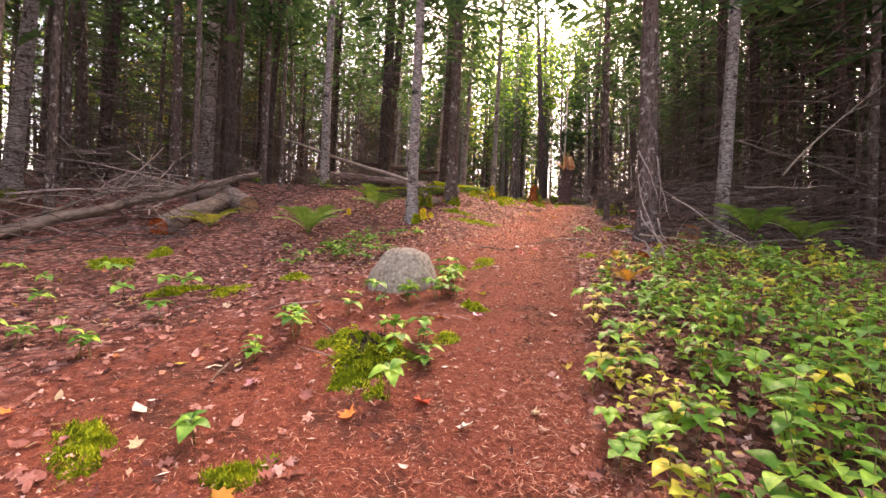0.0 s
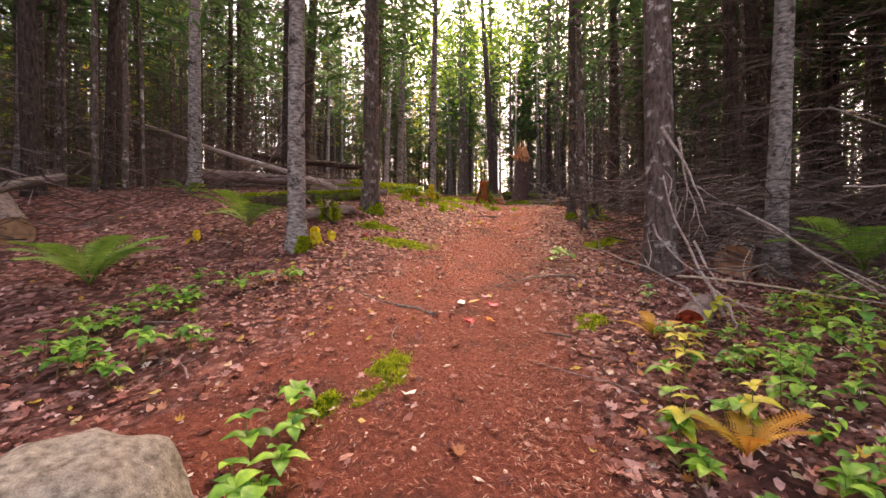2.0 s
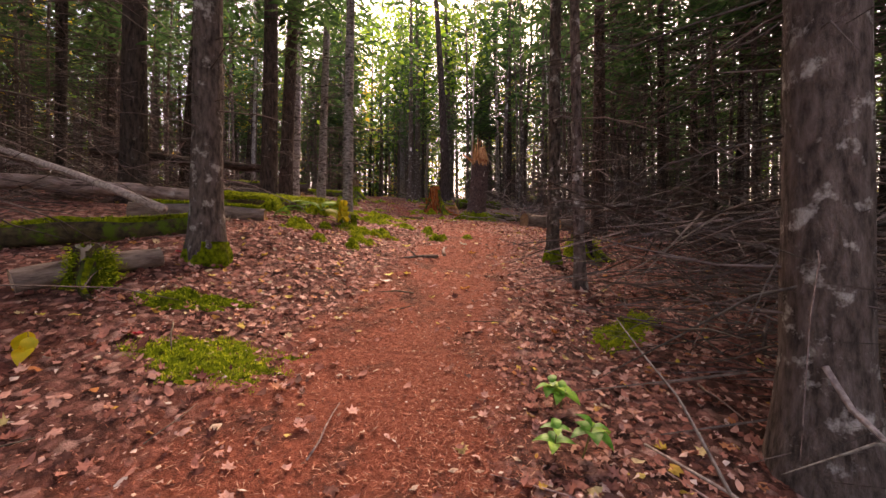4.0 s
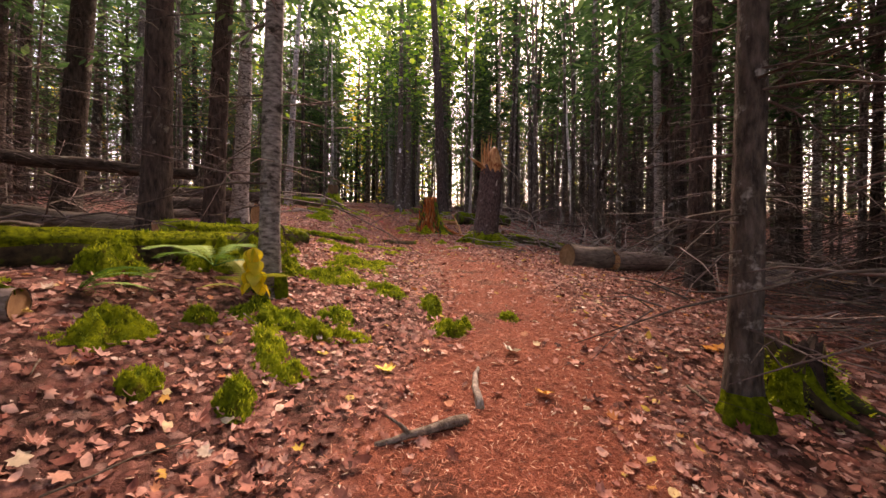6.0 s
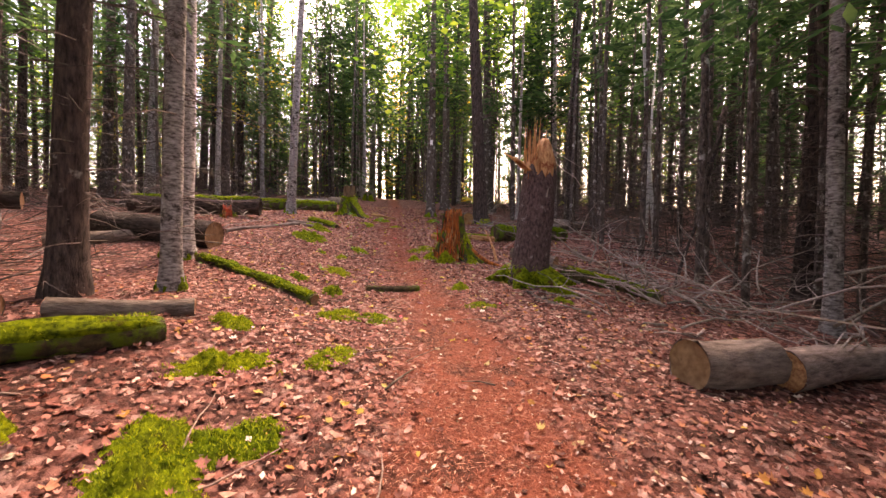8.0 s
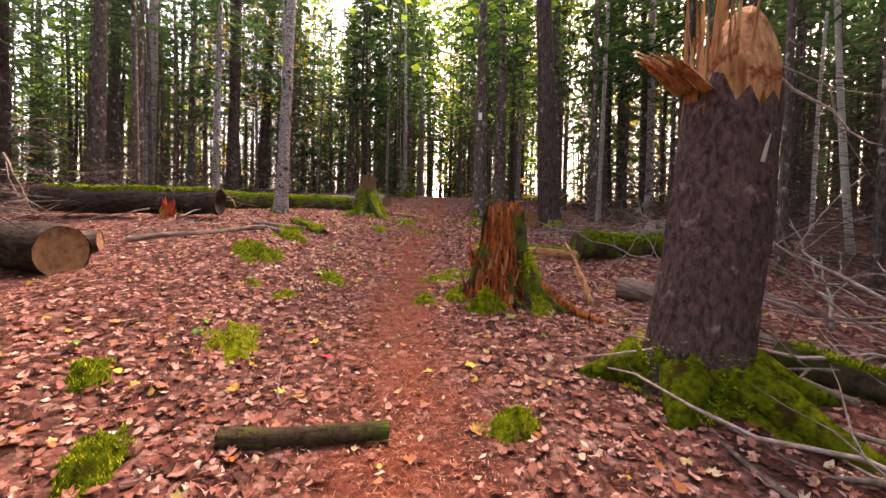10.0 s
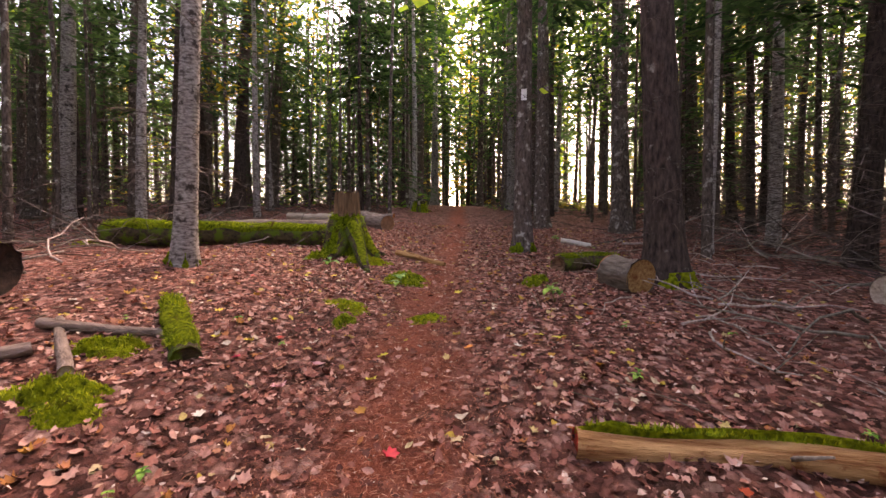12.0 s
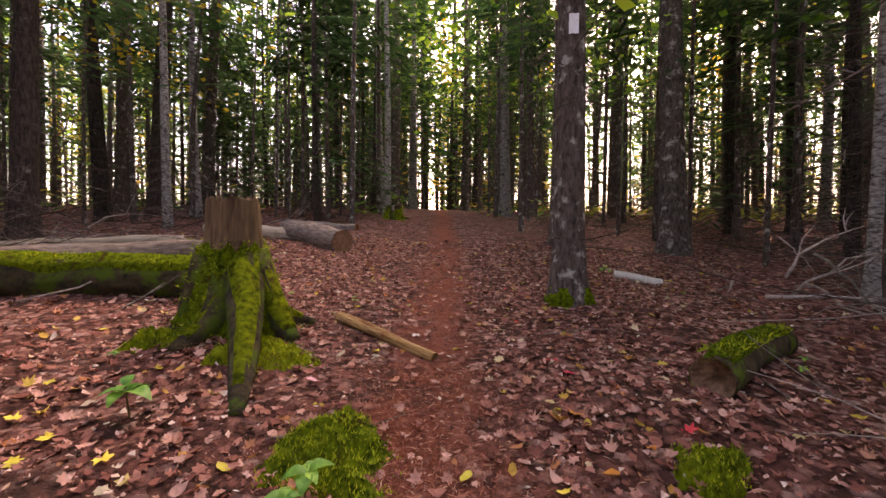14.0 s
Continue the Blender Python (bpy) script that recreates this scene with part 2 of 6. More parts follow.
M_LIME = mat("yellow_green_leaf", (0.32, 0.36, 0.04), (0.55, 0.5, 0.06), 30, 0.5, 0.15, vary="object", spread=0.35, leaf=0.35, spec=0.4)
M_FERN = mat("fern_green", (0.07, 0.20, 0.03), (0.20, 0.38, 0.07), 9, 0.6, 0.0, vary="object", spread=0.3, leaf=0.35)
M_FERNY = mat("fern_yellow", (0.22, 0.32, 0.05), (0.46, 0.44, 0.07), 9, 0.6, 0.0, vary="object", spread=0.3, leaf=0.35)
M_FERNB = mat("fern_brown", (0.42, 0.20, 0.03), (0.55, 0.33, 0.05), 9, 0.6, 0.0, vary="object", spread=0.3, leaf=0.3)
M_STEM = mat("plant_stem", (0.10, 0.09, 0.03), (0.17, 0.16, 0.05), 20, 0.7, 0.0)
M_LITTER = ramp_mat("leaf_litter", [(0, (0.06, 0.016, 0.011)), (0.3, (0.21, 0.062, 0.044)), (0.6, (0.39, 0.15, 0.112)), (0.85, (0.60, 0.34, 0.28)),
                                    (0.93, (0.42, 0.14, 0.04)), (0.96, (0.50, 0.36, 0.05)), (1.0, (0.58, 0.47, 0.40))])
M_CRUMB = ramp_mat("leaf_crumbs", [(0, (0.045, 0.014, 0.010)), (0.35, (0.18, 0.055, 0.038)), (0.65, (0.40, 0.165, 0.12)), (0.9, (0.60, 0.37, 0.31)), (1.0, (0.66, 0.52, 0.44))], 0.1)
M_SLIVER = ramp_mat("fallen_needles", [(0, (0.05, 0.013, 0.008)), (0.4, (0.27, 0.066, 0.038)), (0.8, (0.50, 0.17, 0.10)), (1, (0.62, 0.38, 0.27))], 0.0, 0.8, 0.2)
M_CHIP = ramp_mat("bark_chips", [(0, (0.10, 0.04, 0.025)), (0.5, (0.34, 0.17, 0.11)), (0.85, (0.55, 0.4, 0.3)), (1, (0.68, 0.6, 0.5))], 0.0, 0.8, 0.2)
M_LRED = mat("red_leaf", (0.5, 0.02, 0.025), (0.65, 0.05, 0.04), 30, 0.5, 0.1, leaf=0.25)
M_LORANGE = mat("orange_leaf", (0.55, 0.16, 0.03), (0.7, 0.26, 0.05), 30, 0.5, 0.1, leaf=0.25)
M_LYELLOW = mat("yellow_fallen_leaf", (0.6, 0.46, 0.04), (0.72, 0.6, 0.10), 30, 0.5, 0.1, leaf=0.25)
M_LPINK = mat("pink_leaf", (0.5, 0.22, 0.26), (0.62, 0.34, 0.36), 30, 0.5, 0.1, leaf=0.2)
M_LPALE = mat("pale_leaf", (0.55, 0.5, 0.42), (0.68, 0.64, 0.55), 30, 0.5, 0.1, leaf=0.2)
M_PAINT = mat("white_trail_paint", (0.68, 0.68, 0.7), (0.8, 0.8, 0.82), 30, 0.7, 0.5, fine=90)
M_LICHEN = mat("lichen", (0.34, 0.35, 0.3), (0.5, 0.5, 0.44), 40, 0.95, 0.6, fine=120)
# near-black wood: the shade inside hollow log ends and stump cores, put into colour
M_HOLLOWSHADE = mat("hollow_shade", (0.012, 0.008, 0.006), (0.04, 0.025, 0.018), 20, 0.95, 0.8)


# ---- the ground's shape ----
TRACK_Y = (-14, -6, 0, 2.3, 4.5, 6.3, 8, 9.6, 11.1, 12.8, 14.8, 17, 19.3, 21.3, 23, 25.5, 31.35, 39.37, 47.39, 61.4)
TRACK_X = (-1.2, -0.4, 0, 0.35, 1.05, 1.6, 1.85, 2.2, 2.85, 3.45, 3.95, 4.1, 3.95, 3.75, 3.6, 3.55, 3.72, 3.66, 3.6, 3.95)
RISE_Y = (-60, -14, -6, 0, 4, 6.8, 9, 10.6, 12.25, 13.75, 16.2, 19.7, 21.2, 23.7, 26.3, 29.3, 34.4, 39.5, 47.6, 60, 90, 420)
RISE_Z = (-6, -3.2, -2.3, -1.25, -0.43, 0.1, 0.55, 0.95, 1.35, 1.63, 1.85, 2.13, 2.37, 2.9, 3.3, 3.6, 4.3, 5.0, 5.75, 6.2, 5.6, 2.0)
BANK_LY, BANK_LZ = (-5, 3, 6, 8.8, 10.6, 13.2, 20.2, 23.3, 26.3, 31.3, 41), (0, 0, -0.2, 0.03, 0.34, 0.36, 0.16, 0.28, 0.16, 0.12, 0.1)
BANK_RY, BANK_RZ = (-5, 3, 9, 15.2, 21.2, 26, 31, 41), (0.05, 0.1, 0.05, -0.2, 0, -0.05, -0.1, -0.1)


def smooth(y, a, b):
    return sum(np.interp(y + d, a, b) for d in (-1.2, -0.6, 0, 0.6, 1.2)) / 5


def track(y):
    return smooth(y, TRACK_Y, TRACK_X)


def ground(x, y):
    x, y = np.asarray(x, float), np.asarray(y, float)
    d = x - track(y)
    z = smooth(y, RISE_Y, RISE_Z)
    z = z + smooth(y, BANK_LY, BANK_LZ) * (1 - np.exp(-(np.clip(-d - 0.5, 0, 9) / 1.6) ** 2))
    z = z + smooth(y, BANK_RY, BANK_RZ) * (1 - np.exp(-(np.clip(d - 0.5, 0, 9) / 1.6) ** 2))
    z = z - 0.08 * np.clip(d - 3.5, 0, 14) * np.exp(-((y - 15) / 9) ** 2) + 0.04 * np.clip(np.abs(d) - 24, 0, 60)
    a = 1 - 0.8 * np.exp(-(d / 0.9) ** 2)
    z = z + a * (0.035 * np.sin(1.7 * x + 0.9 * y) * np.cos(1.3 * y - 0.6 * x) + 0.02 * np.sin(4.1 * x - 1.3 * y + 1) * np.sin(3.3 * y + 0.7 * x))
    return z - 0.03 * np.exp(-(d / 0.5) ** 2)


# heights on a fine grid, for quick look-up
HX, HY, STEP = -75.0, -40.0, 0.1
HEIGHTS = ground(*np.meshgrid(HX + STEP * np.arange(1520), HY + STEP * np.arange(1450))).tolist()


def gz(x, y):
    u, v = (x - HX) / STEP, (y - HY) / STEP
    if not (0 <= u < 1518 and 0 <= v < 1448):
        return float(ground(x, y))
    i, j = int(u), int(v)
    u, v = u - i, v - j
    a, b = HEIGHTS[j], HEIGHTS[j + 1]
    return float((a[i] * (1 - u) + a[i + 1] * u) * (1 - v) + (b[i] * (1 - u) + b[i + 1] * u) * v)


# ---- mesh tools ----
class Geo:
    def __init__(self):
        self.v, self.f = [], []

    def add(self, verts, faces):
        k = len(self.v)
        self.v += [tuple(q) for q in verts]
        self.f += [tuple(i + k for i in face) for face in faces]
        return self

    def mesh(self, name, material, smooth_shade=True):
        me = bpy.data.meshes.new(name)
        me.from_pydata(self.v, [], self.f)
        me.materials.append(material)
        if smooth_shade:
            me.polygons.foreach_set("use_smooth", [True] * len(me.polygons))
        me.update()
        return me


def thing(name, m, label, category, group=""):
    ob = new(name)
    ob.empty_display_size = 0.1
    ob.matrix_world = m
    return tagged(ob, label, category, group)


def part(name, geo, material, parent, label="", m=None, flat=False):
    me = geo.mesh(name, material, not flat) if isinstance(geo, Geo) else geo
    ob = new(name, me)
    ob.parent = parent
    if m is not None:
        ob.matrix_basis = m
    return tagged(ob, label) if label else ob


def single(name, geo, material, m, label, category, group="", kind="", flat=False):
    ob = new(name, geo.mesh(name, material, not flat) if isinstance(geo, Geo) else geo)
    ob.matrix_world = m
    return tagged(ob, label, category, group, kind)


def tube(geo, pts, radii, sides=8, rough=0.0, seed=0, caps=(True, True), lobes=None):
    """A tapering, knobbly tube along points."""
    pts = [Vector(q) for q in pts]
    base, rings = len(geo.v), len(pts)
    up = Vector((0, 0, 1)) if abs((pts[-1] - pts[0]).normalized().z) < 0.9 else Vector((1, 0, 0))
    verts, faces = [], []
    for i, q in enumerate(pts):
        d = (pts[min(i + 1, rings - 1)] - pts[max(i - 1, 0)]).normalized()
        u = d.cross(up).normalized()
        w = u.cross(d).normalized()
        for j in range(sides):
            a = 2 * math.pi * j / sides
            r = radii[i]
            if lobes:
                r *= lobes(a, i)
            if rough:
                r *= 1 + rough * noise.noise((q.x * 2 + 3 * math.cos(a) + seed * 7.3, q.y * 2 + 3 * math.sin(a), q.z * 3 + seed))
            verts.append(q + (u * math.cos(a) + w * math.sin(a)) * r)
    for i in range(rings - 1):
        for j in range(sides):
            k = (j + 1) % sides
            faces.append((i * sides + j, i * sides + k, (i + 1) * sides + k, (i + 1) * sides + j))
    if caps[0]:
        faces.append(tuple(range(sides - 1, -1, -1)))
    if caps[1]:
        faces.append(tuple((rings - 1) * sides + j for j in range(sides)))
    geo.add(verts, faces)
    return geo


def bent(p0, p1, n, wobble, r):
    """Points from p0 to p1 with an uneven bend."""
    p0, p1 = Vector(p0), Vector(p1)
    off = Vector((r.uniform(-1, 1), r.uniform(-1, 1), r.uniform(-0.6, 1))) * wobble
    out = []
    for i in range(n):
        t = i / (n - 1)
        jig = Vector((r.uniform(-1, 1), r.uniform(-1, 1), r.uniform(-1, 1))) * wobble * 0.25 * (0 < i < n - 1)
        out.append(p0.lerp(p1, t) + off * math.sin(math.pi * t) + jig)
    return out


# ---- trees ----
def trunk_geo(d, h, lean, seed, sides=14, rings=14, flare=0.45, kink=0.0):
    r = random.Random(seed)
    pts, radii = [], []
    ph = r.uniform(0, 6)
    for i in range(rings):
        t = (i / (rings - 1)) ** 1.6
        z = -0.25 + t * (h + 0.25)
        pts.append((lean[0] * z + kink * math.sin(z * 0.5 + ph) * 0.5, lean[1] * z + kink * math.cos(z * 0.4 + ph) * 0.5, z))
        radii.append(d / 2 * (1 - 0.75 * max(z, 0) / h) * (1 + flare * math.exp(-max(z, 0) / (0.5 * d + 0.08))))
    k, ph2 = r.choice((3, 4, 5)), r.uniform(0, 6)
    lob = lambda a, i: 1 + 0.16 * flare * 2 * math.exp(-i / 1.6) * math.cos(k * a + ph2)
    return tube(Geo(), pts, radii, sides, 0.07, seed, lobes=lob)


def twigs_geo(n, z0, z1, seed, reach=1.2, r0=0.011):
    """Dead lower branches of a conifer."""
    r, g = random.Random(seed), Geo()
    for _ in range(n):
        z, a, length = r.uniform(z0, z1), r.uniform(0, 6.283), reach * r.uniform(0.25, 1.0)
        d = Vector((math.cos(a), math.sin(a), 0))
        droop = r.uniform(-0.5, 0.15)
        pts = [Vector((0, 0, z)) + d * length * t + Vector((0, 0, droop * length * t * t)) + Vector((r.uniform(-1, 1), r.uniform(-1, 1), r.uniform(-1, 1))) * 0.05 * t
               for t in (0, 0.35, 0.7, 1.0)]
        q = r0 * r.uniform(0.6, 1.2)
        tube(g, pts, [q, q * 0.75, q * 0.5, q * 0.2], 3, caps=(False, False))
        for _ in range(r.randint(1, 4)):
            t = r.uniform(0.3, 0.9)
            s = pts[0].lerp(pts[3], t)
            s.z = z + droop * length * t * t
            e = s + (d * r.uniform(0.1, 0.4) + d.cross(Vector((0, 0, 1))) * r.choice((-1, 1)) * r.uniform(0.15, 0.5) + Vector((0, 0, r.uniform(-0.25, 0.15)))) * length * 0.6
            tube(g, [s, s.lerp(e, 0.5) + Vector((0, 0, 0.02)), e], [q * 0.5, q * 0.35, q * 0.12], 3, caps=(False, False))
    return g


def ribbon_twigs(n, z0, z1, seed, reach=1.4, r0=0.010):
    """Dead branches of trees deep in the woods."""
    r, g = random.Random(seed), Geo()

    def strip(a, b, wa, wb):
        w = (b - a).cross(Vector((r.uniform(-1, 1), r.uniform(-1, 1), r.uniform(-1, 1)))).normalized()
        g.add([a - w * wa, a + w * wa, b + w * wb, b - w * wb], [(0, 1, 2, 3)])
    for _ in range(n):
        z, a, length = r.uniform(z0, z1), r.uniform(0, 6.283), reach * r.uniform(0.3, 1.0)
        d = Vector((math.cos(a), math.sin(a), r.uniform(-0.45, 0.1)))
        p0, p1 = Vector((0, 0, z)), Vector((0, 0, z)) + d * length * 0.5
        p2 = p1 + (d + Vector((0, 0, r.uniform(-0.3, 0.2)))) * length * 0.5
        strip(p0, p1, r0, r0 * 0.7)
        strip(p1, p2, r0 * 0.7, r0 * 0.2)
        for _ in range(5):
            s = p0.lerp(p2, r.uniform(0.25, 0.95))
            e = s + (d * r.uniform(0.1, 0.5) + d.cross(Vector((0, 0, 1))) * r.choice((-1, 1)) * r.uniform(0.2, 0.6) + Vector((0, 0, r.uniform(-0.3, 0.15)))) * length * 0.5
            strip(s, e, r0 * 0.45, r0 * 0.15)
    return g


def crown_geo(z0, h, reach, n, seed, size=1.0):
    """Boughs of flat needle sprays, longer below than above."""
    r, g = random.Random(seed), Geo()
    for _ in range(n):
        t = r.random() ** 0.85
        z, a = z0 + t * (h - z0), r.uniform(0, 6.283)
        length = reach * (1.02 - t) * r.uniform(0.55, 1.1) + 0.15
        d = Vector((math.cos(a), math.sin(a), r.uniform(-0.35, 0.1))).normalized()
        side = d.cross(Vector((0, 0, 1))).normalized()
        steps = max(4, int(length / (0.16 * size)))
        for i in range(steps):
            u = 0.18 + 0.82 * (i + 1) / steps
            base = Vector((0, 0, z)) + d * length * u + Vector((0, 0, -0.12 * length * u * u))
            for sgn in (-1, 1):
                l = (0.36 * (1.1 - u) + 0.1) * size * r.uniform(0.6, 1.2)
                e = base + (side * sgn * r.uniform(0.6, 1.0) + d * r.uniform(0.4, 0.9) + Vector((0, 0, r.uniform(-0.35, 0.1)))) * l
                w = (e - base).cross(Vector((r.uniform(-0.4, 0.4), r.uniform(-0.4, 0.4), 1))).normalized() * 0.034 * size * r.uniform(0.6, 1.2)
                m = base.lerp(e, 0.45)
                g.add([base, m + w, e, m - w], [(0, 1, 2, 3)])
    return g


def broad_geo(z0, h, reach, n, seed, leaf=0.09):
    """A loose crown of broad leaves in clumps."""
    r, g = random.Random(seed), Geo()
    clumps = [(Vector((r.gauss(0, 0.5) * reach, r.gauss(0, 0.5) * reach, r.uniform(z0, h))), r.uniform(0.3, 0.75)) for _ in range(max(6, n // 45))]
    for _ in range(n):
        c, s = r.choice(clumps)
        q = c + Vector((r.gauss(0, s), r.gauss(0, s), r.gauss(0, s * 0.45)))
        a = r.uniform(0, 6.283)
        u = Vector((math.cos(a), math.sin(a), r.uniform(-0.5, 0.3))) * leaf * r.uniform(0.7, 1.3)
        w = u.cross(Vector((r.uniform(-0.5, 0.5), r.uniform(-0.5, 0.5), 1))).normalized() * leaf * 0.45
        g.add([q, q + u * 0.45 + w, q + u, q + u * 0.45 - w], [(0, 1, 2, 3)])
    return g


TWIGS = [twigs_geo(84, 0.5, 7.5, 100 + i, 1.3, 0.010).mesh("dead_brush", M_TWIG) for i in range(5)]
FARTWIGS = [ribbon_twigs(100, 0.4, 8.5, 150 + i, 1.7).mesh("dead_brush", M_TWIG, False) for i in range(5)]
CROWNS = [crown_geo(3.4 + 0.8 * (i % 3), 14.5, 2.3, 118, 200 + i, 1.5).mesh("crown", M_NEEDLE, False) for i in range(5)]
FIRS = [crown_geo(0.6, 7.0, 1.9, 230, 300 + i, 1.1).mesh("crown", M_NEEDLE, False) for i in range(3)]
BROADS = [broad_geo(3.0, 9.5, 1.9, 900, 400 + i, 0.13).mesh("crown", M_BROAD, False) for i in range(2)]
GOLDS = [broad_geo(2.5, 9.0, 1.7, 800, 420 + i, 0.13).mesh("crown", M_GOLD, False) for i in range(1)]
BARKS = {"spruce": (M_SPRUCE, "grey-brown scaly bark"), "dark": (M_DARK, "dark brown rough bark"), "pale": (M_PALE, "pale grey lichen-spotted bark"),
         "white": (M_WHITE, "white papery bark")}


def tree(x, y, d, bark="spruce", lean=(0, 0), h=14.0, crown=True, twigs=True, flare=0.45, moss=False, kink=0.0):
    """A standing trunk with dead lower branches and a high crown."""
    seed = int(abs(x * 131 + y * 977))
    m, words = BARKS[bark]
    ob = thing("birch_tree" if bark == "white" else "spruce_tree", pose(x, y, gz(x, y), 0, 0, 0),
               f"{'slender' if d < 0.2 else 'tall'} tree with {words}{' and mossy foot' if moss else ' and dead branches'}", "tree", "forest trees")
    part("trunk", trunk_geo(d, h, lean, seed, 18 if d > 0.2 else 12, 26, flare, kink), m, ob)
    turn = pose(lean[0] * 4, lean[1] * 4, 0, 0, 0, seed % 360)
    if twigs:
        tagged(part("dead_brush", TWIGS[seed % 5], None, ob, "thin bare dead branches", turn), kind="stuff")
    if crown:
        tagged(part("crown", CROWNS[seed % 5], None, ob, "dark green needles", turn), kind="stuff")
    if moss:
        part("moss_skirt", trunk_skirt(d, lean, seed, flare), M_MOSS, ob, "bright green moss")
    return ob


def trunk_skirt(d, lean, seed, flare, height=0.26):
    r, pts, radii = random.Random(seed), [], []
    for i in range(6):
        z = -0.1 + i / 5 * height
        pts.append((lean[0] * z, lean[1] * z, z))
        radii.append((d / 2 * (1 + flare * math.exp(-max(z, 0) / (0.5 * d + 0.08))) + 0.012) * (1.0 if i < 4 else 0.93))
    return tube(Geo(), pts, radii, 20, 0.3, seed, caps=(False, False))


# ---- the ground ----
def spaced(lo, hi, step, far):
    near = list(np.arange(lo, hi + 1e-6, step))
    out, s, a = [], step, lo
    while a > -far:
        s *= 1.18
        a -= s
        out.append(a)
    out2, s, b = [], step, hi
    while b < far:
        s *= 1.18
        b += s
        out2.append(b)
    return np.array(out[::-1] + near + out2)


gx, gy = spaced(-5.0, 8.5, 0.09, 400), spaced(-1.5, 30.0, 0.09, 400)
GX, GY = np.meshgrid(gx, gy)
GZ = ground(GX, GY)
near = np.exp(-(np.maximum(np.abs(GX - 2) - 7, 0) / 3) ** 2) * np.exp(-(np.maximum(np.abs(GY - 14) - 17, 0) / 3) ** 2)
GZ = GZ + near * rng.normal(0, 0.0045, GZ.shape)
side = GX - track(GY)
spread_l = np.interp(GY, (-5, 1, 5, 8, 10, 13, 60), (3.8, 3.8, 2.6, 1.7, 1.1, 0.62, 0.5))
spread_r = np.interp(GY, (-5, 1, 5, 8, 12, 16, 20, 60), (0.8, 0.8, 0.6, 0.7, 1.1, 0.9, 0.55, 0.5))
worn = np.exp(-(np.where(side < 0, -side / spread_l, side / spread_r)) ** 2) * np.interp(GY, (14, 20), (1.0, 0.7))
gg = Geo()
nx, ny = len(gx), len(gy)
gg.v = list(zip(GX.ravel().tolist(), GY.ravel().tolist(), GZ.ravel().tolist()))
gg.f = [(j * nx + i, j * nx + i + 1, (j + 1) * nx + i + 1, (j + 1) * nx + i) for j in range(ny - 1) for i in range(nx - 1)]
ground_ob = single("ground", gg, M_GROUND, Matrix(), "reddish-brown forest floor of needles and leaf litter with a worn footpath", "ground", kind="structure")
wa = ground_ob.data.attributes.new("worn", "FLOAT", "POINT")
wa.data.foreach_set("value", worn.ravel().astype(np.float32))


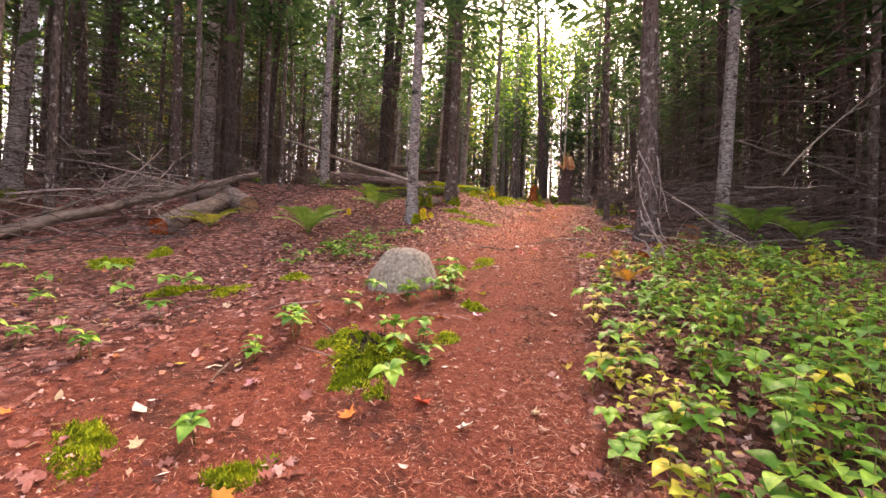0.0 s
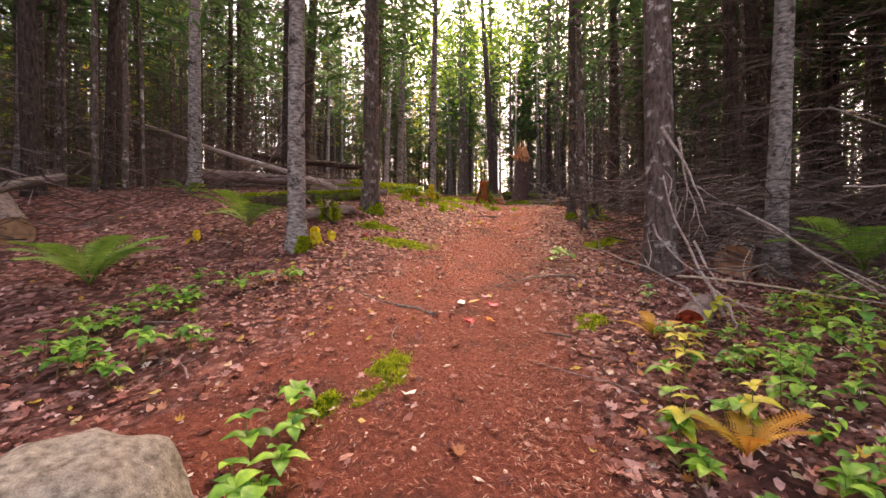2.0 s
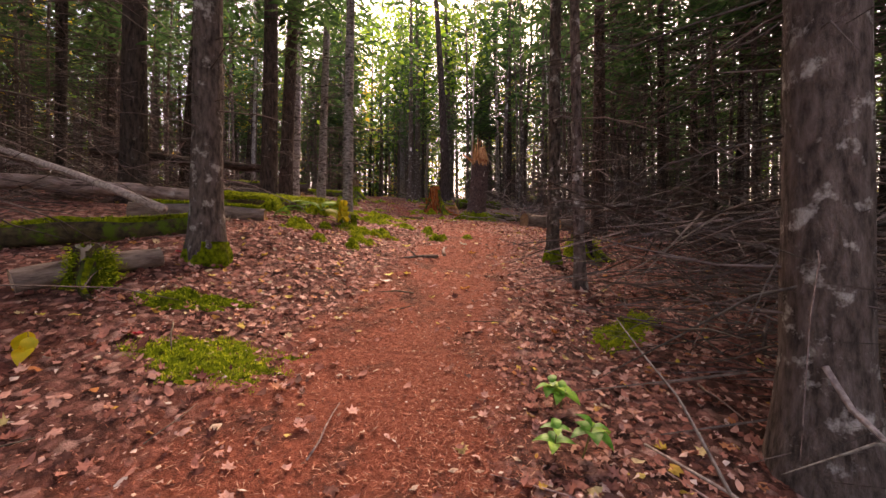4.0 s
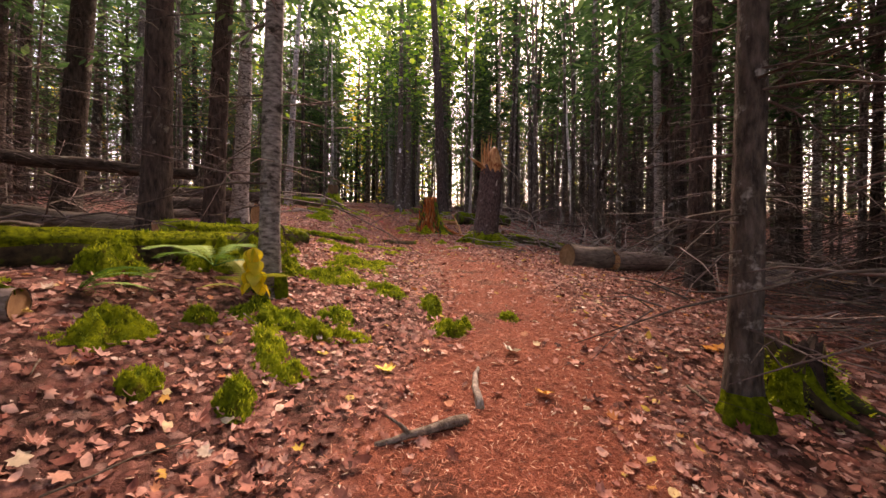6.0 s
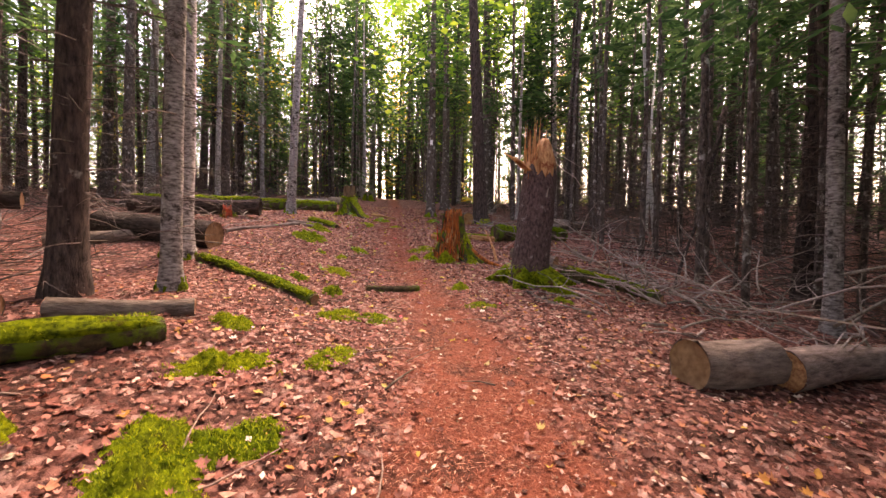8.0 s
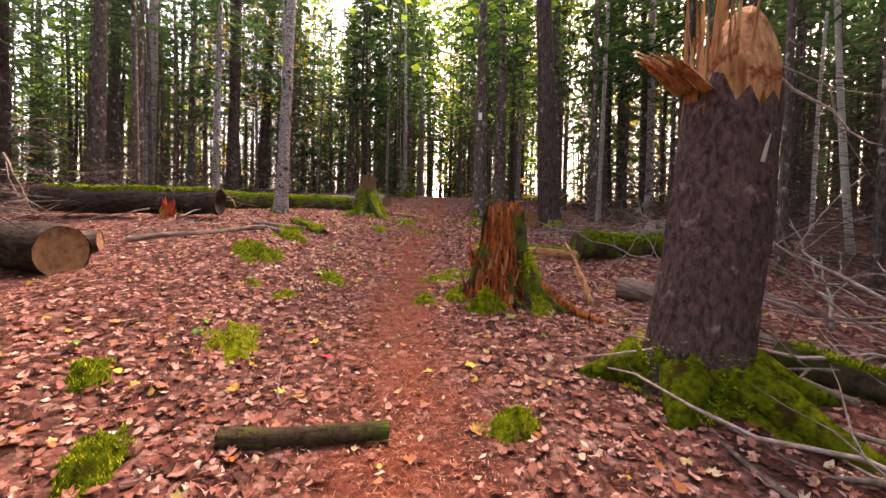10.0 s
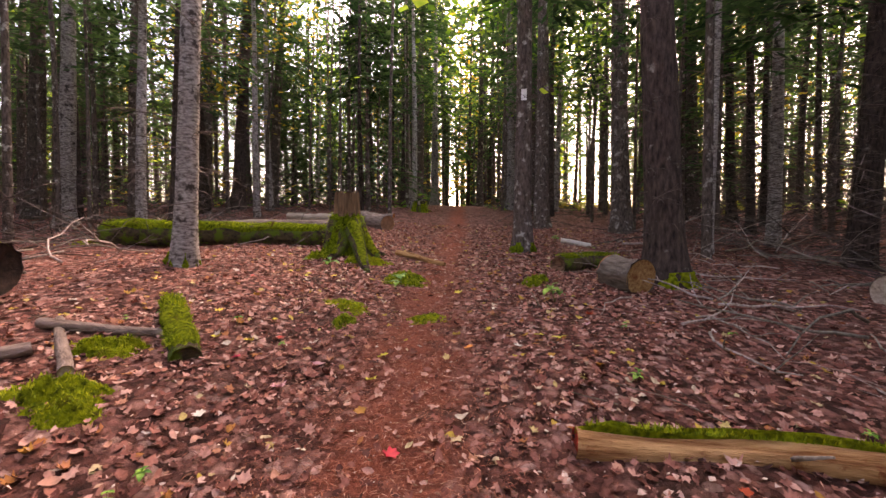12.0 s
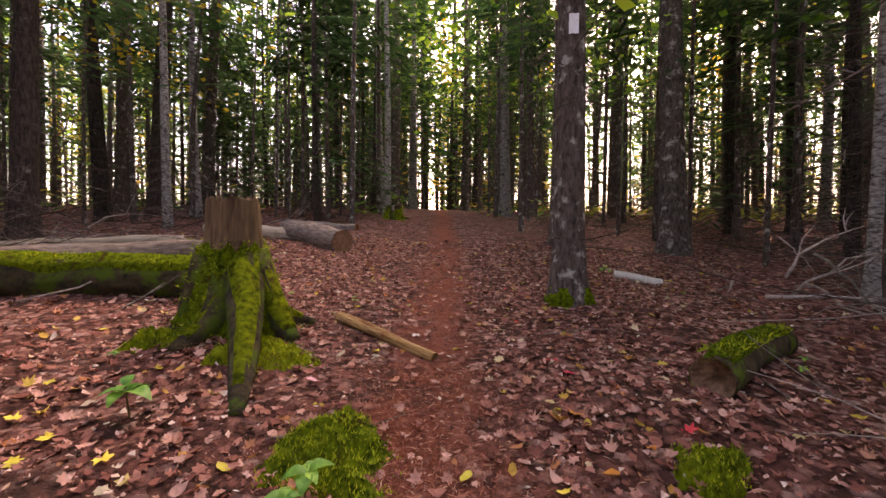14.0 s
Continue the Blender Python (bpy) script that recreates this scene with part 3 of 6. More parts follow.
# ---- standing trees along the walk: x, y, thickness, bark, lean ----
for x, y, d, bark, lean, moss in (
        (-0.54, 8.74, 0.23, "pale", (0.0, 0.0), True), (-3.35, 12.48, 0.26, "pale", (0.0, 0.0), True), (-7.68, 14.1, 0.52, "pale", (0.02, 0), True),
        (0.3, 10.8, 0.30, "spruce", (0.0, 0), True), (3.75, 7.7, 0.34, "spruce", (-0.01, 0), False), 
        (4.8, 7.25, 0.22, "pale", (0.03, 0), False), (-9.5, 9.6, 0.36, "pale", (0.06, 0), True), (-9.4, 12.0, 0.3, "dark", (0.05, 0), False),
        (-5.0, 12.5, 0.2, "dark", (0.03, 0), False), (-1.9, 14.5, 0.42, "dark", (0, 0), False), (0.1, 15.2, 0.32, "dark", (0.02, 0), False),
        (7.6, 8.0, 0.2, "dark", (-0.03, 0), False), (6.4, 9.6, 0.26, "dark", (-0.03, 0), False), (8.6, 11.5, 0.3, "dark", (-0.04, 0), False),
         (7.2, 6.2, 0.12, "dark", (0, 0), False), 
        (1.66, 13.18, 0.16, "pale", (0.01, 0), True), (-2.38, 18.33, 0.42, "dark", (0.06, 0), False), (0.09, 17.76, 0.34, "dark", (0.04, 0), False),
        (0.97, 18.05, 0.22, "pale", (0.03, 0), True), (4.32, 11.45, 0.17, "spruce", (0.0, 0), True), (4.08, 10.31, 0.12, "spruce", (-0.03, 0), False),
        (6.77, 14.2, 0.28, "dark", (-0.01, 0), False), (9.04, 17.56, 0.2, "pale", (-0.03, 0), False), (10.01, 16.19, 0.24, "dark", (-0.03, 0), False),
        (-0.07, 20.51, 0.38, "pale", (0.03, 0), True), (0.39, 26.54, 0.27, "pale", (0.05, 0), True), (5.0, 29.29, 0.34, "spruce", (0.0, 0), True),
        (6.12, 33.59, 0.42, "spruce", (-0.01, 0), False), (6.46, 26.75, 0.46, "dark", (-0.06, 0), True), (8.14, 33.05, 0.5, "spruce", (-0.03, 0), False),
        (12.48, 37.92, 0.5, "spruce", (-0.03, 0), False), (12.52, 35.56, 0.3, "dark", (-0.04, 0), False), (6.04, 41.21, 0.5, "pale", (-0.02, 0), False),
        (7.16, 42.14, 0.4, "spruce", (0, 0), False), (1.21, 46.05, 0.6, "spruce", (0.02, 0), False), (2.04, 48.0, 0.5, "pale", (0, 0), False),
        (-4.18, 39.0, 0.42, "spruce", (0.06, 0), False), (-5.06, 37.86, 0.5, "dark", (0.06, 0), False), (-7.63, 39.83, 0.5, "spruce", (0.04, 0), False),
        (-9.24, 33.83, 0.5, "spruce", (0.03, 0), False), (-6.47, 31.94, 0.42, "pale", (0.04, 0), False), (-3.59, 32.24, 0.42, "dark", (0.02, 0), False),
        (-5.3, 28.45, 0.4, "spruce", (0.02, 0), False), (-6.4, 24.01, 0.36, "dark", (0.03, 0), False), (4.87, 48.31, 0.45, "spruce", (0, 0), False),
        (11.22, 32.64, 0.22, "dark", (-0.03, 0), False), (8.51, 29.62, 0.14, "pale", (0.02, 0), False)):
    tree(x, y, d, bark, lean, h=rnd.uniform(12.5, 16), crown=not 18.6 < y < 28.6, moss=moss, kink=0.0 if (x, y) == (5.0, 29.29) else 0.04)
for x, y, d, lean in ((11.28, 24.62, 0.13, (-0.1, 0)), (12.33, 26.75, 0.1, (0.03, 0))):
    tree(x, y, d, "white", lean, h=10, twigs=False, flare=0.2, kink=0.12)

# ---- the deep forest ----
pattern = []
for i, (bark, d, h) in enumerate((("dark", 0.24, 13), ("spruce", 0.3, 14), ("dark", 0.18, 12), ("spruce", 0.22, 13), ("dark", 0.34, 15), ("pale", 0.25, 13), ("dark", 0.14, 10))):
    ob = thing("spruce_tree", pose(-40 - 3 * i, 60, gz(-40 - 3 * i, 60)), f"{'slender' if d < 0.2 else 'tall'} conifer with {BARKS[bark][1]} standing in the deep woods", "tree", "forest trees")
    part("trunk", trunk_geo(d, h, (0.01, 0), 50 + i, 9, 9, 0.35, 0.1), BARKS[bark][0], ob)
    tagged(part("dead_brush", FARTWIGS[i % 5], None, ob, "thin bare dead branches"), kind="stuff")
    tagged(part("crown", CROWNS[(i + 2) % 5], None, ob, "dark green needles"), kind="stuff")
    pattern.append(ob)
for kind, meshes, words in (("young_fir", FIRS, "young fir with dense dark green boughs"), ("maple_sapling", BROADS, "young broadleaf tree with bright green autumn leaves"),
                            ("maple_sapling", GOLDS, "young broadleaf tree with yellow autumn leaves")):
    for i, me in enumerate(meshes):
        ob = thing(kind, pose(-44 - 3 * i, 66, gz(-44 - 3 * i, 66)), words + " in the forest", "tree", "young trees")
        part("trunk", trunk_geo(0.11, 6.2 if kind == "young_fir" else 9.0, (0, 0), 70 + i, 8, 8, 0.3, 0.08), M_SPRUCE, ob)
        tagged(part("crown", me, None, ob), kind="stuff")
        pattern.append(ob)
placed = [(o.location.x, o.location.y) for o in scene.objects if o.type == "EMPTY"]


def free(x, y, gap):
    return all((x - a) ** 2 + (y - b) ** 2 > gap * gap for a, b in placed)


def scatter(pick, count, inside, gap, low=0.85, high=1.2):
    made = tries = 0
    while made < count and tries < count * 40:
        tries += 1
        x, y = rnd.uniform(-32, 36), rnd.uniform(-12, 66)
        if not inside(x, y, x - float(track(y))) or not free(x, y, gap):
            continue
        placed.append((x, y))
        made += 1
        s = rnd.uniform(low, high)
        copy_thing(rnd.choice(pick), pose(x, y, gz(x, y), rnd.uniform(-2, 2), rnd.uniform(-2, 2), rnd.uniform(0, 360)) @ Matrix.Diagonal((s, s, rnd.uniform(0.9, 1.15), 1)))


def deep(x, y, d):
    if y < 2:
        return abs(d) > 6
    if y < 18:
        return d < -8 or d > 5.5
    if y < 34:
        return d < -6.5 or d > 6.5
    return abs(d) > 1.6


scatter(pattern[:7], 215, lambda x, y, d: deep(x, y, d) and abs(d) < 21 and -6 < y < 50, 1.1)
scatter(pattern[:7], 26, lambda x, y, d: 5 < d < 12 and 7 < y < 15 or -13 < d < -7.5 and 12 < y < 22, 0.9)
# bright green and dark crowns along the path ahead
for k, x, y, size in ((10, 9.4, 38.5, 1.5), (11, 8.6, 34.6, 1.3), (10, 10.8, 43.0, 1.9), (11, 7.4, 45.0, 1.8), (10, 1.0, 42.5, 1.6), (11, 2.3, 52.0, 2.1), (10, 5.4, 54.0, 2.2), (11, 13.5, 33.5, 1.6),
                      (10, -3.5, 44.5, 1.7), (11, -1.2, 56.0, 2.2), (10, 9.5, 52.0, 2.2), (12, -4.4, 36.0, 1.3), (12, 14.5, 40.0, 1.6), (12, 4.6, 58.0, 2.2),
                      (8, 0.2, 37.5, 1.4), (7, 10.6, 35.0, 1.4), (9, 2.0, 50.0, 1.8)):
    placed.append((x, y))
    copy_thing(pattern[k], pose(x, y, gz(x, y), 0, 0, 47 * k + 90 * x) @ Matrix.Diagonal((size, size, size, 1)))
scatter(pattern[7:10], 75, lambda x, y, d: (y > 33 and abs(d) > 3) or (d > 8.5 and y > 5) or (d < -9.5 and y > 16), 1.2, 0.75, 1.5)
scatter(pattern[10:12], 26, lambda x, y, d: y > 36 and abs(d) > 1.5 or (abs(d) > 12 and y > 20), 1.2, 0.8, 1.4)
scatter(pattern[12:13], 14, lambda x, y, d: y > 40 or (d < -14 and y > 8), 1.2, 0.8, 1.4)


def far_woods():
    """Everything behind: close-set trunks, hanging foliage, and thickets of dead twigs."""
    r = random.Random(808)
    trunks, green, broad, gold, brush = Geo(), Geo(), Geo(), Geo(), Geo()

    def card(g, q, l, w):
        a = r.uniform(0, 6.283)
        u = Vector((math.cos(a), math.sin(a), r.uniform(-0.5, 0.25))) * l
        v = u.cross(Vector((r.uniform(-0.6, 0.6), r.uniform(-0.6, 0.6), 1))).normalized() * w
        g.add([q, q + u * 0.4 + v, q + u, q + u * 0.5 - v], [(0, 1, 2, 3)])
    made = 0
    while made < 720:
        x, y = r.uniform(-62, 66), r.uniform(-28, 92)
        d = x - float(np.interp(y, TRACK_Y, TRACK_X))
        near_it = abs(d) < 20 and -8 < y < 48
        if made % 7 == 0:
            x, y = r.uniform(-12, 16), r.uniform(52, 84)
        elif near_it or (y < 48 and abs(d) < 19):
            continue
        made += 1
        z, h, th = gz(x, y), r.uniform(13, 22), r.uniform(0.09, 0.22)
        tube(trunks, [(x, y, z - 0.2), (x + r.uniform(-0.1, 0.1), y, z + 0.4), (x + r.uniform(-0.5, 0.5), y + r.uniform(-0.4, 0.4), z + h)], [th * 1.4, th, th * 0.3], 6, caps=(False, False))
        pick = r.random()
        low = r.choice((0.6, 1.5, 3.0, 4.5))
        for _ in range(100):
            t = r.random() ** 0.8
            a, k = r.uniform(0, 6.283), r.uniform(0.2, 2.6) * (1.1 - 0.8 * t)
            q = Vector((x + math.cos(a) * k, y + math.sin(a) * k, z + low + t * (h - low)))
            if pick < 0.62:
                card(green, q, r.uniform(0.7, 1.7), r.uniform(0.13, 0.28))
            else:
                for _ in range(2):
                    card(broad if pick < 0.88 else gold, q + Vector((r.gauss(0, 0.3), r.gauss(0, 0.3), r.gauss(0, 0.2))), r.uniform(0.3, 0.65), r.uniform(0.13, 0.24))
        for _ in range(14):
            q = Vector((x + r.gauss(0, 1.6), y + r.gauss(0, 1.6), z + r.random() ** 1.5 * 3.2))
            card(r.choice((green, green, green, broad, gold)), q, r.uniform(0.5, 1.1), r.uniform(0.1, 0.22))
    poles = Geo()
    for d0, d1, y0, y1, count in ((4.6, 11, 15, 24, 34), (4.4, 15, 24, 36, 24), (-13, -7.5, 13, 24, 20), (-15, -6.5, 26, 38, 16), (2.4, 12, 37, 50, 7), (-12, -2.4, 37, 50, 7), (16, 26, 2, 40, 50), (-26, -16, 2, 40, 50), (5.2, 13, 4.5, 15, 60), (-14, -7, 4, 13, 24), (1.8, 5, 33, 46, 14), (-5, -1.8, 33, 46, 12)):
        for _ in range(count):
            y = r.uniform(y0, y1)
            x = float(np.interp(y, TRACK_Y, TRACK_X)) + r.uniform(d0, d1)
            z, h, th, lx = gz(x, y), r.uniform(9, 15), r.uniform(0.025, 0.07), r.uniform(-0.5, 0.5)
            tube(poles, [(x, y, z - 0.2), (x + lx * 0.1, y, z + h * 0.3), (x + lx * 0.5, y + r.uniform(-0.2, 0.2), z + h * 0.65), (x + lx, y, z + h)], [th * 1.3, th, th * 0.7, th * 0.25], 6, caps=(False, False))
            for _ in range(110 if 4 < y < 15 and x > 0 else 44):
                t = r.random() ** 0.7
                a, k = r.uniform(0, 6.283), r.uniform(0.1, 1.7) * (1.15 - t)
                q = Vector((x + lx * t + math.cos(a) * k, y + math.sin(a) * k, z + 3.6 + t * (h - 3.6)))
                card(green, q, r.uniform(0.3, 0.75), r.uniform(0.05, 0.12))
            for _ in range(22):
                a, q = r.uniform(0, 6.283), Vector((x, y, z + r.uniform(0.4, 0.7 * h)))
                e = q + Vector((math.cos(a), math.sin(a), r.uniform(-0.5, 0.2))) * r.uniform(0.3, 1.1)
                w = (e - q).cross(Vector((r.uniform(-1, 1), r.uniform(-1, 1), r.uniform(-1, 1)))).normalized() * r.uniform(0.004, 0.008)
                brush.add([q - w, q + w, e + w * 0.3, e - w * 0.3], [(0, 1, 2, 3)])
    # light green broadleaf boughs high over the path ahead
    for _ in range(20):
        y = r.uniform(27, 46)
        x = float(np.interp(y, TRACK_Y, TRACK_X)) + r.uniform(-4, 7.5)
        z = gz(x, y) + r.uniform(6.5, 14)
        for _ in range(230):
            q = Vector((x + r.gauss(0, 1.3), y + r.gauss(0, 1.3), z + r.gauss(0, 1.4)))
            card(broad, q, r.uniform(0.14, 0.36), r.uniform(0.07, 0.15))
    single("slender_trunks", poles, M_SPRUCE, Matrix(), "thin grey-brown poles of young spruces among the larger trees", "woods", kind="stuff")
    for _ in range(5200):
        y = r.uniform(39, 62)
        d = r.choice((-1, 1)) * r.uniform(1.6, 20)
        x = float(np.interp(y, TRACK_Y, TRACK_X)) + d
        clump = noise.noise((x * 0.4, y * 0.4, 3.0))
        if clump < -0.05:
            continue
        q = Vector((x, y, gz(x, y) + r.random() ** 1.6 * (0.5 + 2.2 * clump)))
        card(gold if clump > 0.28 else r.choice((green, broad, broad)), q, r.uniform(0.2, 0.5), r.uniform(0.06, 0.14))
    for _ in range(34000):
        y = r.uniform(-4, 64)
        d = r.choice((-1, 1)) * (5.6 + 22 * r.random() ** 1.5)
        if y > 36:
            d = r.choice((-1, 1)) * (2.2 + 22 * r.random())
        x = float(np.interp(y, TRACK_Y, TRACK_X)) + d
        z, tall = gz(x, y), r.random() ** 1.5 * float(np.interp(abs(d), (5.6, 9), (1.2, 4.5)))
        a = r.uniform(0, 6.283)
        q = Vector((x, y, z + r.random() * tall))
        e = q + Vector((math.cos(a), math.sin(a), r.uniform(-0.35, 0.6))) * r.uniform(0.4, 1.3)
        e.z = max(e.z, z + 0.02)
        w = (e - q).cross(Vector((r.uniform(-1, 1), r.uniform(-1, 1), r.uniform(-1, 1)))).normalized() * r.uniform(0.005, 0.013)
        brush.add([q - w, q + w, e + w * 0.3, e - w * 0.3], [(0, 1, 2, 3)])
    for x0, x1, y0, y1, top, count in ((5.8, 14, 6, 14, 4.5, 8000), (-15, -6.5, 9, 18, 4.5, 6000), (-8, -2, 14, 20, 4.0, 3000), (9, 15, 18, 32, 4.0, 4500), (3.9, 6.6, 6.6, 10, 1.0, 1500), (6.2, 9.0, 10, 14, 0.6, 450)):
        for _ in range(count):
            x, y, a = r.uniform(x0, x1), r.uniform(y0, y1), r.uniform(0, 6.283)
            q = Vector((x, y, gz(x, y) + 0.1 + r.random() ** 1.3 * top))
            e = q + Vector((math.cos(a), math.sin(a), r.uniform(-0.5, 0.3))) * r.uniform(0.4, 1.4)
            e.z = max(e.z, gz(x, y) + 0.02)
            w = (e - q).cross(Vector((r.uniform(-1, 1), r.uniform(-1, 1), r.uniform(-1, 1)))).normalized() * r.uniform(0.004, 0.010)
            brush.add([q - w, q + w, e + w * 0.3, e - w * 0.3], [(0, 1, 2, 3)])
    for name, g, m, words, cat in (("far_trunks", trunks, M_DARK, "close-set dark trunks far off in the woods", "woods"), ("far_needles", green, M_NEEDLE, "dark green conifer foliage far off in the woods", "foliage"),
                                   ("far_leaves", broad, M_BROAD, "light green broadleaf foliage far off in the woods", "foliage"), ("far_yellow_leaves", gold, M_GOLD, "yellow autumn foliage far off in the woods", "foliage"),
                                   ("undergrowth", brush, M_TWIG, "dark thicket of dead twigs under the trees", "undergrowth")):
        single(name, g, m, Matrix(), words, cat, kind="stuff", flat=name != "far_trunks")


far_woods()

# ---- rock ----
def boulder():
    g = bmesh.new()
    bmesh.ops.create_icosphere(g, subdivisions=5, radius=1)
    for v in g.verts:
        n = v.co.normalized()
        k = 1 + 0.16 * noise.noise(n * 1.3 + Vector((3, 1, 7))) + 0.06 * noise.noise(n * 3.1) + 0.018 * noise.noise(n * 9) + 0.008 * noise.noise(n * 22)
        v.co = Vector((n.x * 0.35 * k, n.y * 0.33 * k, max(n.z, -0.5) * 0.37 * k + (0.04 * n.x)))
    me = bpy.data.meshes.new("boulder")
    g.to_mesh(me)
    g.free()
    me.materials.append(M_ROCK)
    me.polygons.foreach_set("use_smooth", [True] * len(me.polygons))
    return me


single("boulder", boulder(), None, pose(-0.34, 4.45, gz(-0.34, 4.45) + 0.02, 0, 4, 20), "rounded pale grey granite boulder half sunk beside the path", "rock")


# ---- logs, stumps and branches ----
def along(p0, p1):
    """A frame at p0 whose z runs to p1 and whose x points up."""
    p0, p1 = Vector(p0), Vector(p1)
    z = (p1 - p0).normalized()
    x = (Vector((0, 0, 1)) - z * z.z).normalized()
    y = z.cross(x)
    return Matrix(((x.x, y.x, z.x, p0.x), (x.y, y.y, z.y, p0.y), (x.z, y.z, z.z, p0.z), (0, 0, 0, 1)))


def fallen(x0, y0, x1, y1, d, label, bark=None, lift=(0, 0), taper=0.85, moss=0.0, cut=M_CUT, hollow=False, stubs=0, name="fallen_log"):
    """A felled log with its bark, its sawn ends, and moss on top."""
    seed = int(abs(x0 * 71 + y0 * 37))
    r = random.Random(seed)
    a, b = Vector((x0, y0, gz(x0, y0) + d * 0.40 + lift[0])), Vector((x1, y1, gz(x1, y1) + d * 0.40 * taper + lift[1]))
    ob = thing(name, along(a, b), label, "log", "logs")
    length = (b - a).length
    n = max(5, int(length / 0.16))
    pts = [(0.015 * math.sin(i * 0.9 + seed), 0.015 * math.cos(i * 0.7), length * i / (n - 1)) for i in range(n)]
    radii = [d / 2 * (1 + (taper - 1) * i / (n - 1)) for i in range(n)]
    part("bark", tube(Geo(), pts, radii, 24, 0.14, seed, caps=(False, False)), bark or M_LOG, ob)
    for k, (q, rr) in enumerate(((pts[0], radii[0]), (pts[-1], radii[-1]))):
        g = Geo()
        verts, faces = [], []
        for ring, f in enumerate((1.0, 0.93, 0.6, 0.3)):
            for j in range(20):
                t = 2 * math.pi * j / 20
                depth = (0.0, 0.006, 0.03 if hollow else 0.008, 0.09 if hollow else 0.006)[ring] * (1 if k == 0 else -1)
                verts.append((q[0] + math.sin(t) * rr * f * 0.985, q[1] + math.cos(t) * rr * f * 0.985, q[2] + depth + r.uniform(-1, 1) * 0.003))
        for ring in range(3):
            for j in range(20):
                u = (j + 1) % 20
                faces.append((ring * 20 + j, ring * 20 + u, ring * 20 + 20 + u, ring * 20 + 20 + j))
        faces.append(tuple(60 + j for j in range(20)))
        part("cut_end", g.add(verts, faces), cut, ob, "sawn wood end")
    if moss:
        g = Geo()
        verts, faces, m = [], [], 9
        for i in range(n):
            for j in range(m):
                t = (j / (m - 1) - 0.5) * 2 * moss
                w = noise.noise((i * 0.5, j * 0.8, seed))
                rr = radii[i] + (0.024 + 0.05 * w) * (1 if 0 < j < m - 1 and 0 < i < n - 1 else -0.6)
                verts.append((pts[i][0] + math.cos(t) * rr, pts[i][1] + math.sin(t) * rr, pts[i][2]))
        faces = [(i * m + j, i * m + j + 1, i * m + m + j + 1, i * m + m + j) for i in range(n - 1) for j in range(m - 1)]
        part("moss", g.add(verts, faces), M_MOSS, ob, "yellow-green moss cover")
        tufts = Geo()
        for _ in range(int(620 * length)):
            i, t = r.uniform(0.3, n - 1.3), r.uniform(-moss, moss) * 0.9
            q = Vector((math.cos(t), math.sin(t), 0))
            s = Vector((0, 0, length * i / (n - 1))) + q * (radii[int(i)] + 0.015)
            e = s + (q + Vector((r.uniform(-1, 1), r.uniform(-1, 1), r.uniform(-1, 1))) * 0.7) * r.uniform(0.012, 0.03)
            w = Vector((r.uniform(-1, 1), r.uniform(-1, 1), r.uniform(-1, 1))) * 0.006
            tufts.add([s + w, s - w, e], [(0, 1, 2)])
        tagged(part("moss_fuzz", tufts, M_TUFT, ob), kind="stuff")
    for _ in range(stubs):
        z, t = r.uniform(0.1, 0.95) * length, r.uniform(-1.7, 1.7)
        o = Vector((math.cos(t), math.sin(t), 0))
        g = tube(Geo(), [o * d * 0.4 + Vector((0, 0, z)), o * (d * 0.5 + r.uniform(0.08, 0.3)) + Vector((0, 0, z + r.uniform(-0.05, 0.12)))], [0.014, 0.006], 5)
        part("branch_stub", g, M_STICK, ob)
    return ob


# first rise
fallen(-6.5, 6.1, -4.4, 10.4, 0.19, "long thin fallen trunk propped on other logs", lift=(0.02, 0.5), taper=0.7, stubs=6, cut=M_GREYCUT)
fallen(-4.75, 7.3, -4.6, 9.2, 0.36, "short brown log with a red rotten end on leaf litter", cut=M_RED, taper=0.95)
fallen(-3.95, 8.9, -5.2, 10.2, 0.40, "sawn spruce log lying on leaf litter", taper=0.95)
fallen(-4.9, 9.6, -8.0, 10.6, 0.3, "weathered log lying behind the propped trunk")
fallen(-7.5, 11.5, -10.5, 12.5, 0.22, "grey fallen log in dead branches")
fallen(2.93, 6.12, 3.5, 6.62, 0.22, "sawn log with a hollow dark end beside the path", lift=(-0.07, -0.11), hollow=True, cut=M_RED, taper=1.0)
fallen(4.25, 7.2, 6.6, 9.6, 0.36, "long sawn spruce log with a ragged end", hollow=True, lift=(0, 0.15), taper=0.75, stubs=7)
fallen(4.9, 7.9, 8.3, 8.3, 0.13, "thin fallen trunk under dead branches", lift=(0.1, 0.1))
fallen(-1.9, 10.7, 0.15, 11.5, 0.24, "mossy fallen log beside a tree foot", bark=M_MOSSBARK, moss=0.7)
fallen(-0.75, 9.9, 0.0, 10.5, 0.2, "short sawn log on leaf litter", cut=M_GREYCUT)
fallen(-3.8, 13.3, -0.4, 13.6, 0.22, "fallen grey trunk among the trees", lift=(0.3, 0.1))
pole = thing("leaning_pole", along((-5.72, 14.39, 3.66), (-0.05, 11.5, gz(-0.05, 11.5) + 0.1)), "thin dead pole leaning between the trunks", "branch")
part("bark", tube(Geo(), [(0.02 * math.sin(i), 0, i * 0.695) for i in range(10)], [0.028 + 0.003 * i for i in range(10)], 8, 0.1, 3), M_STICK, pole)
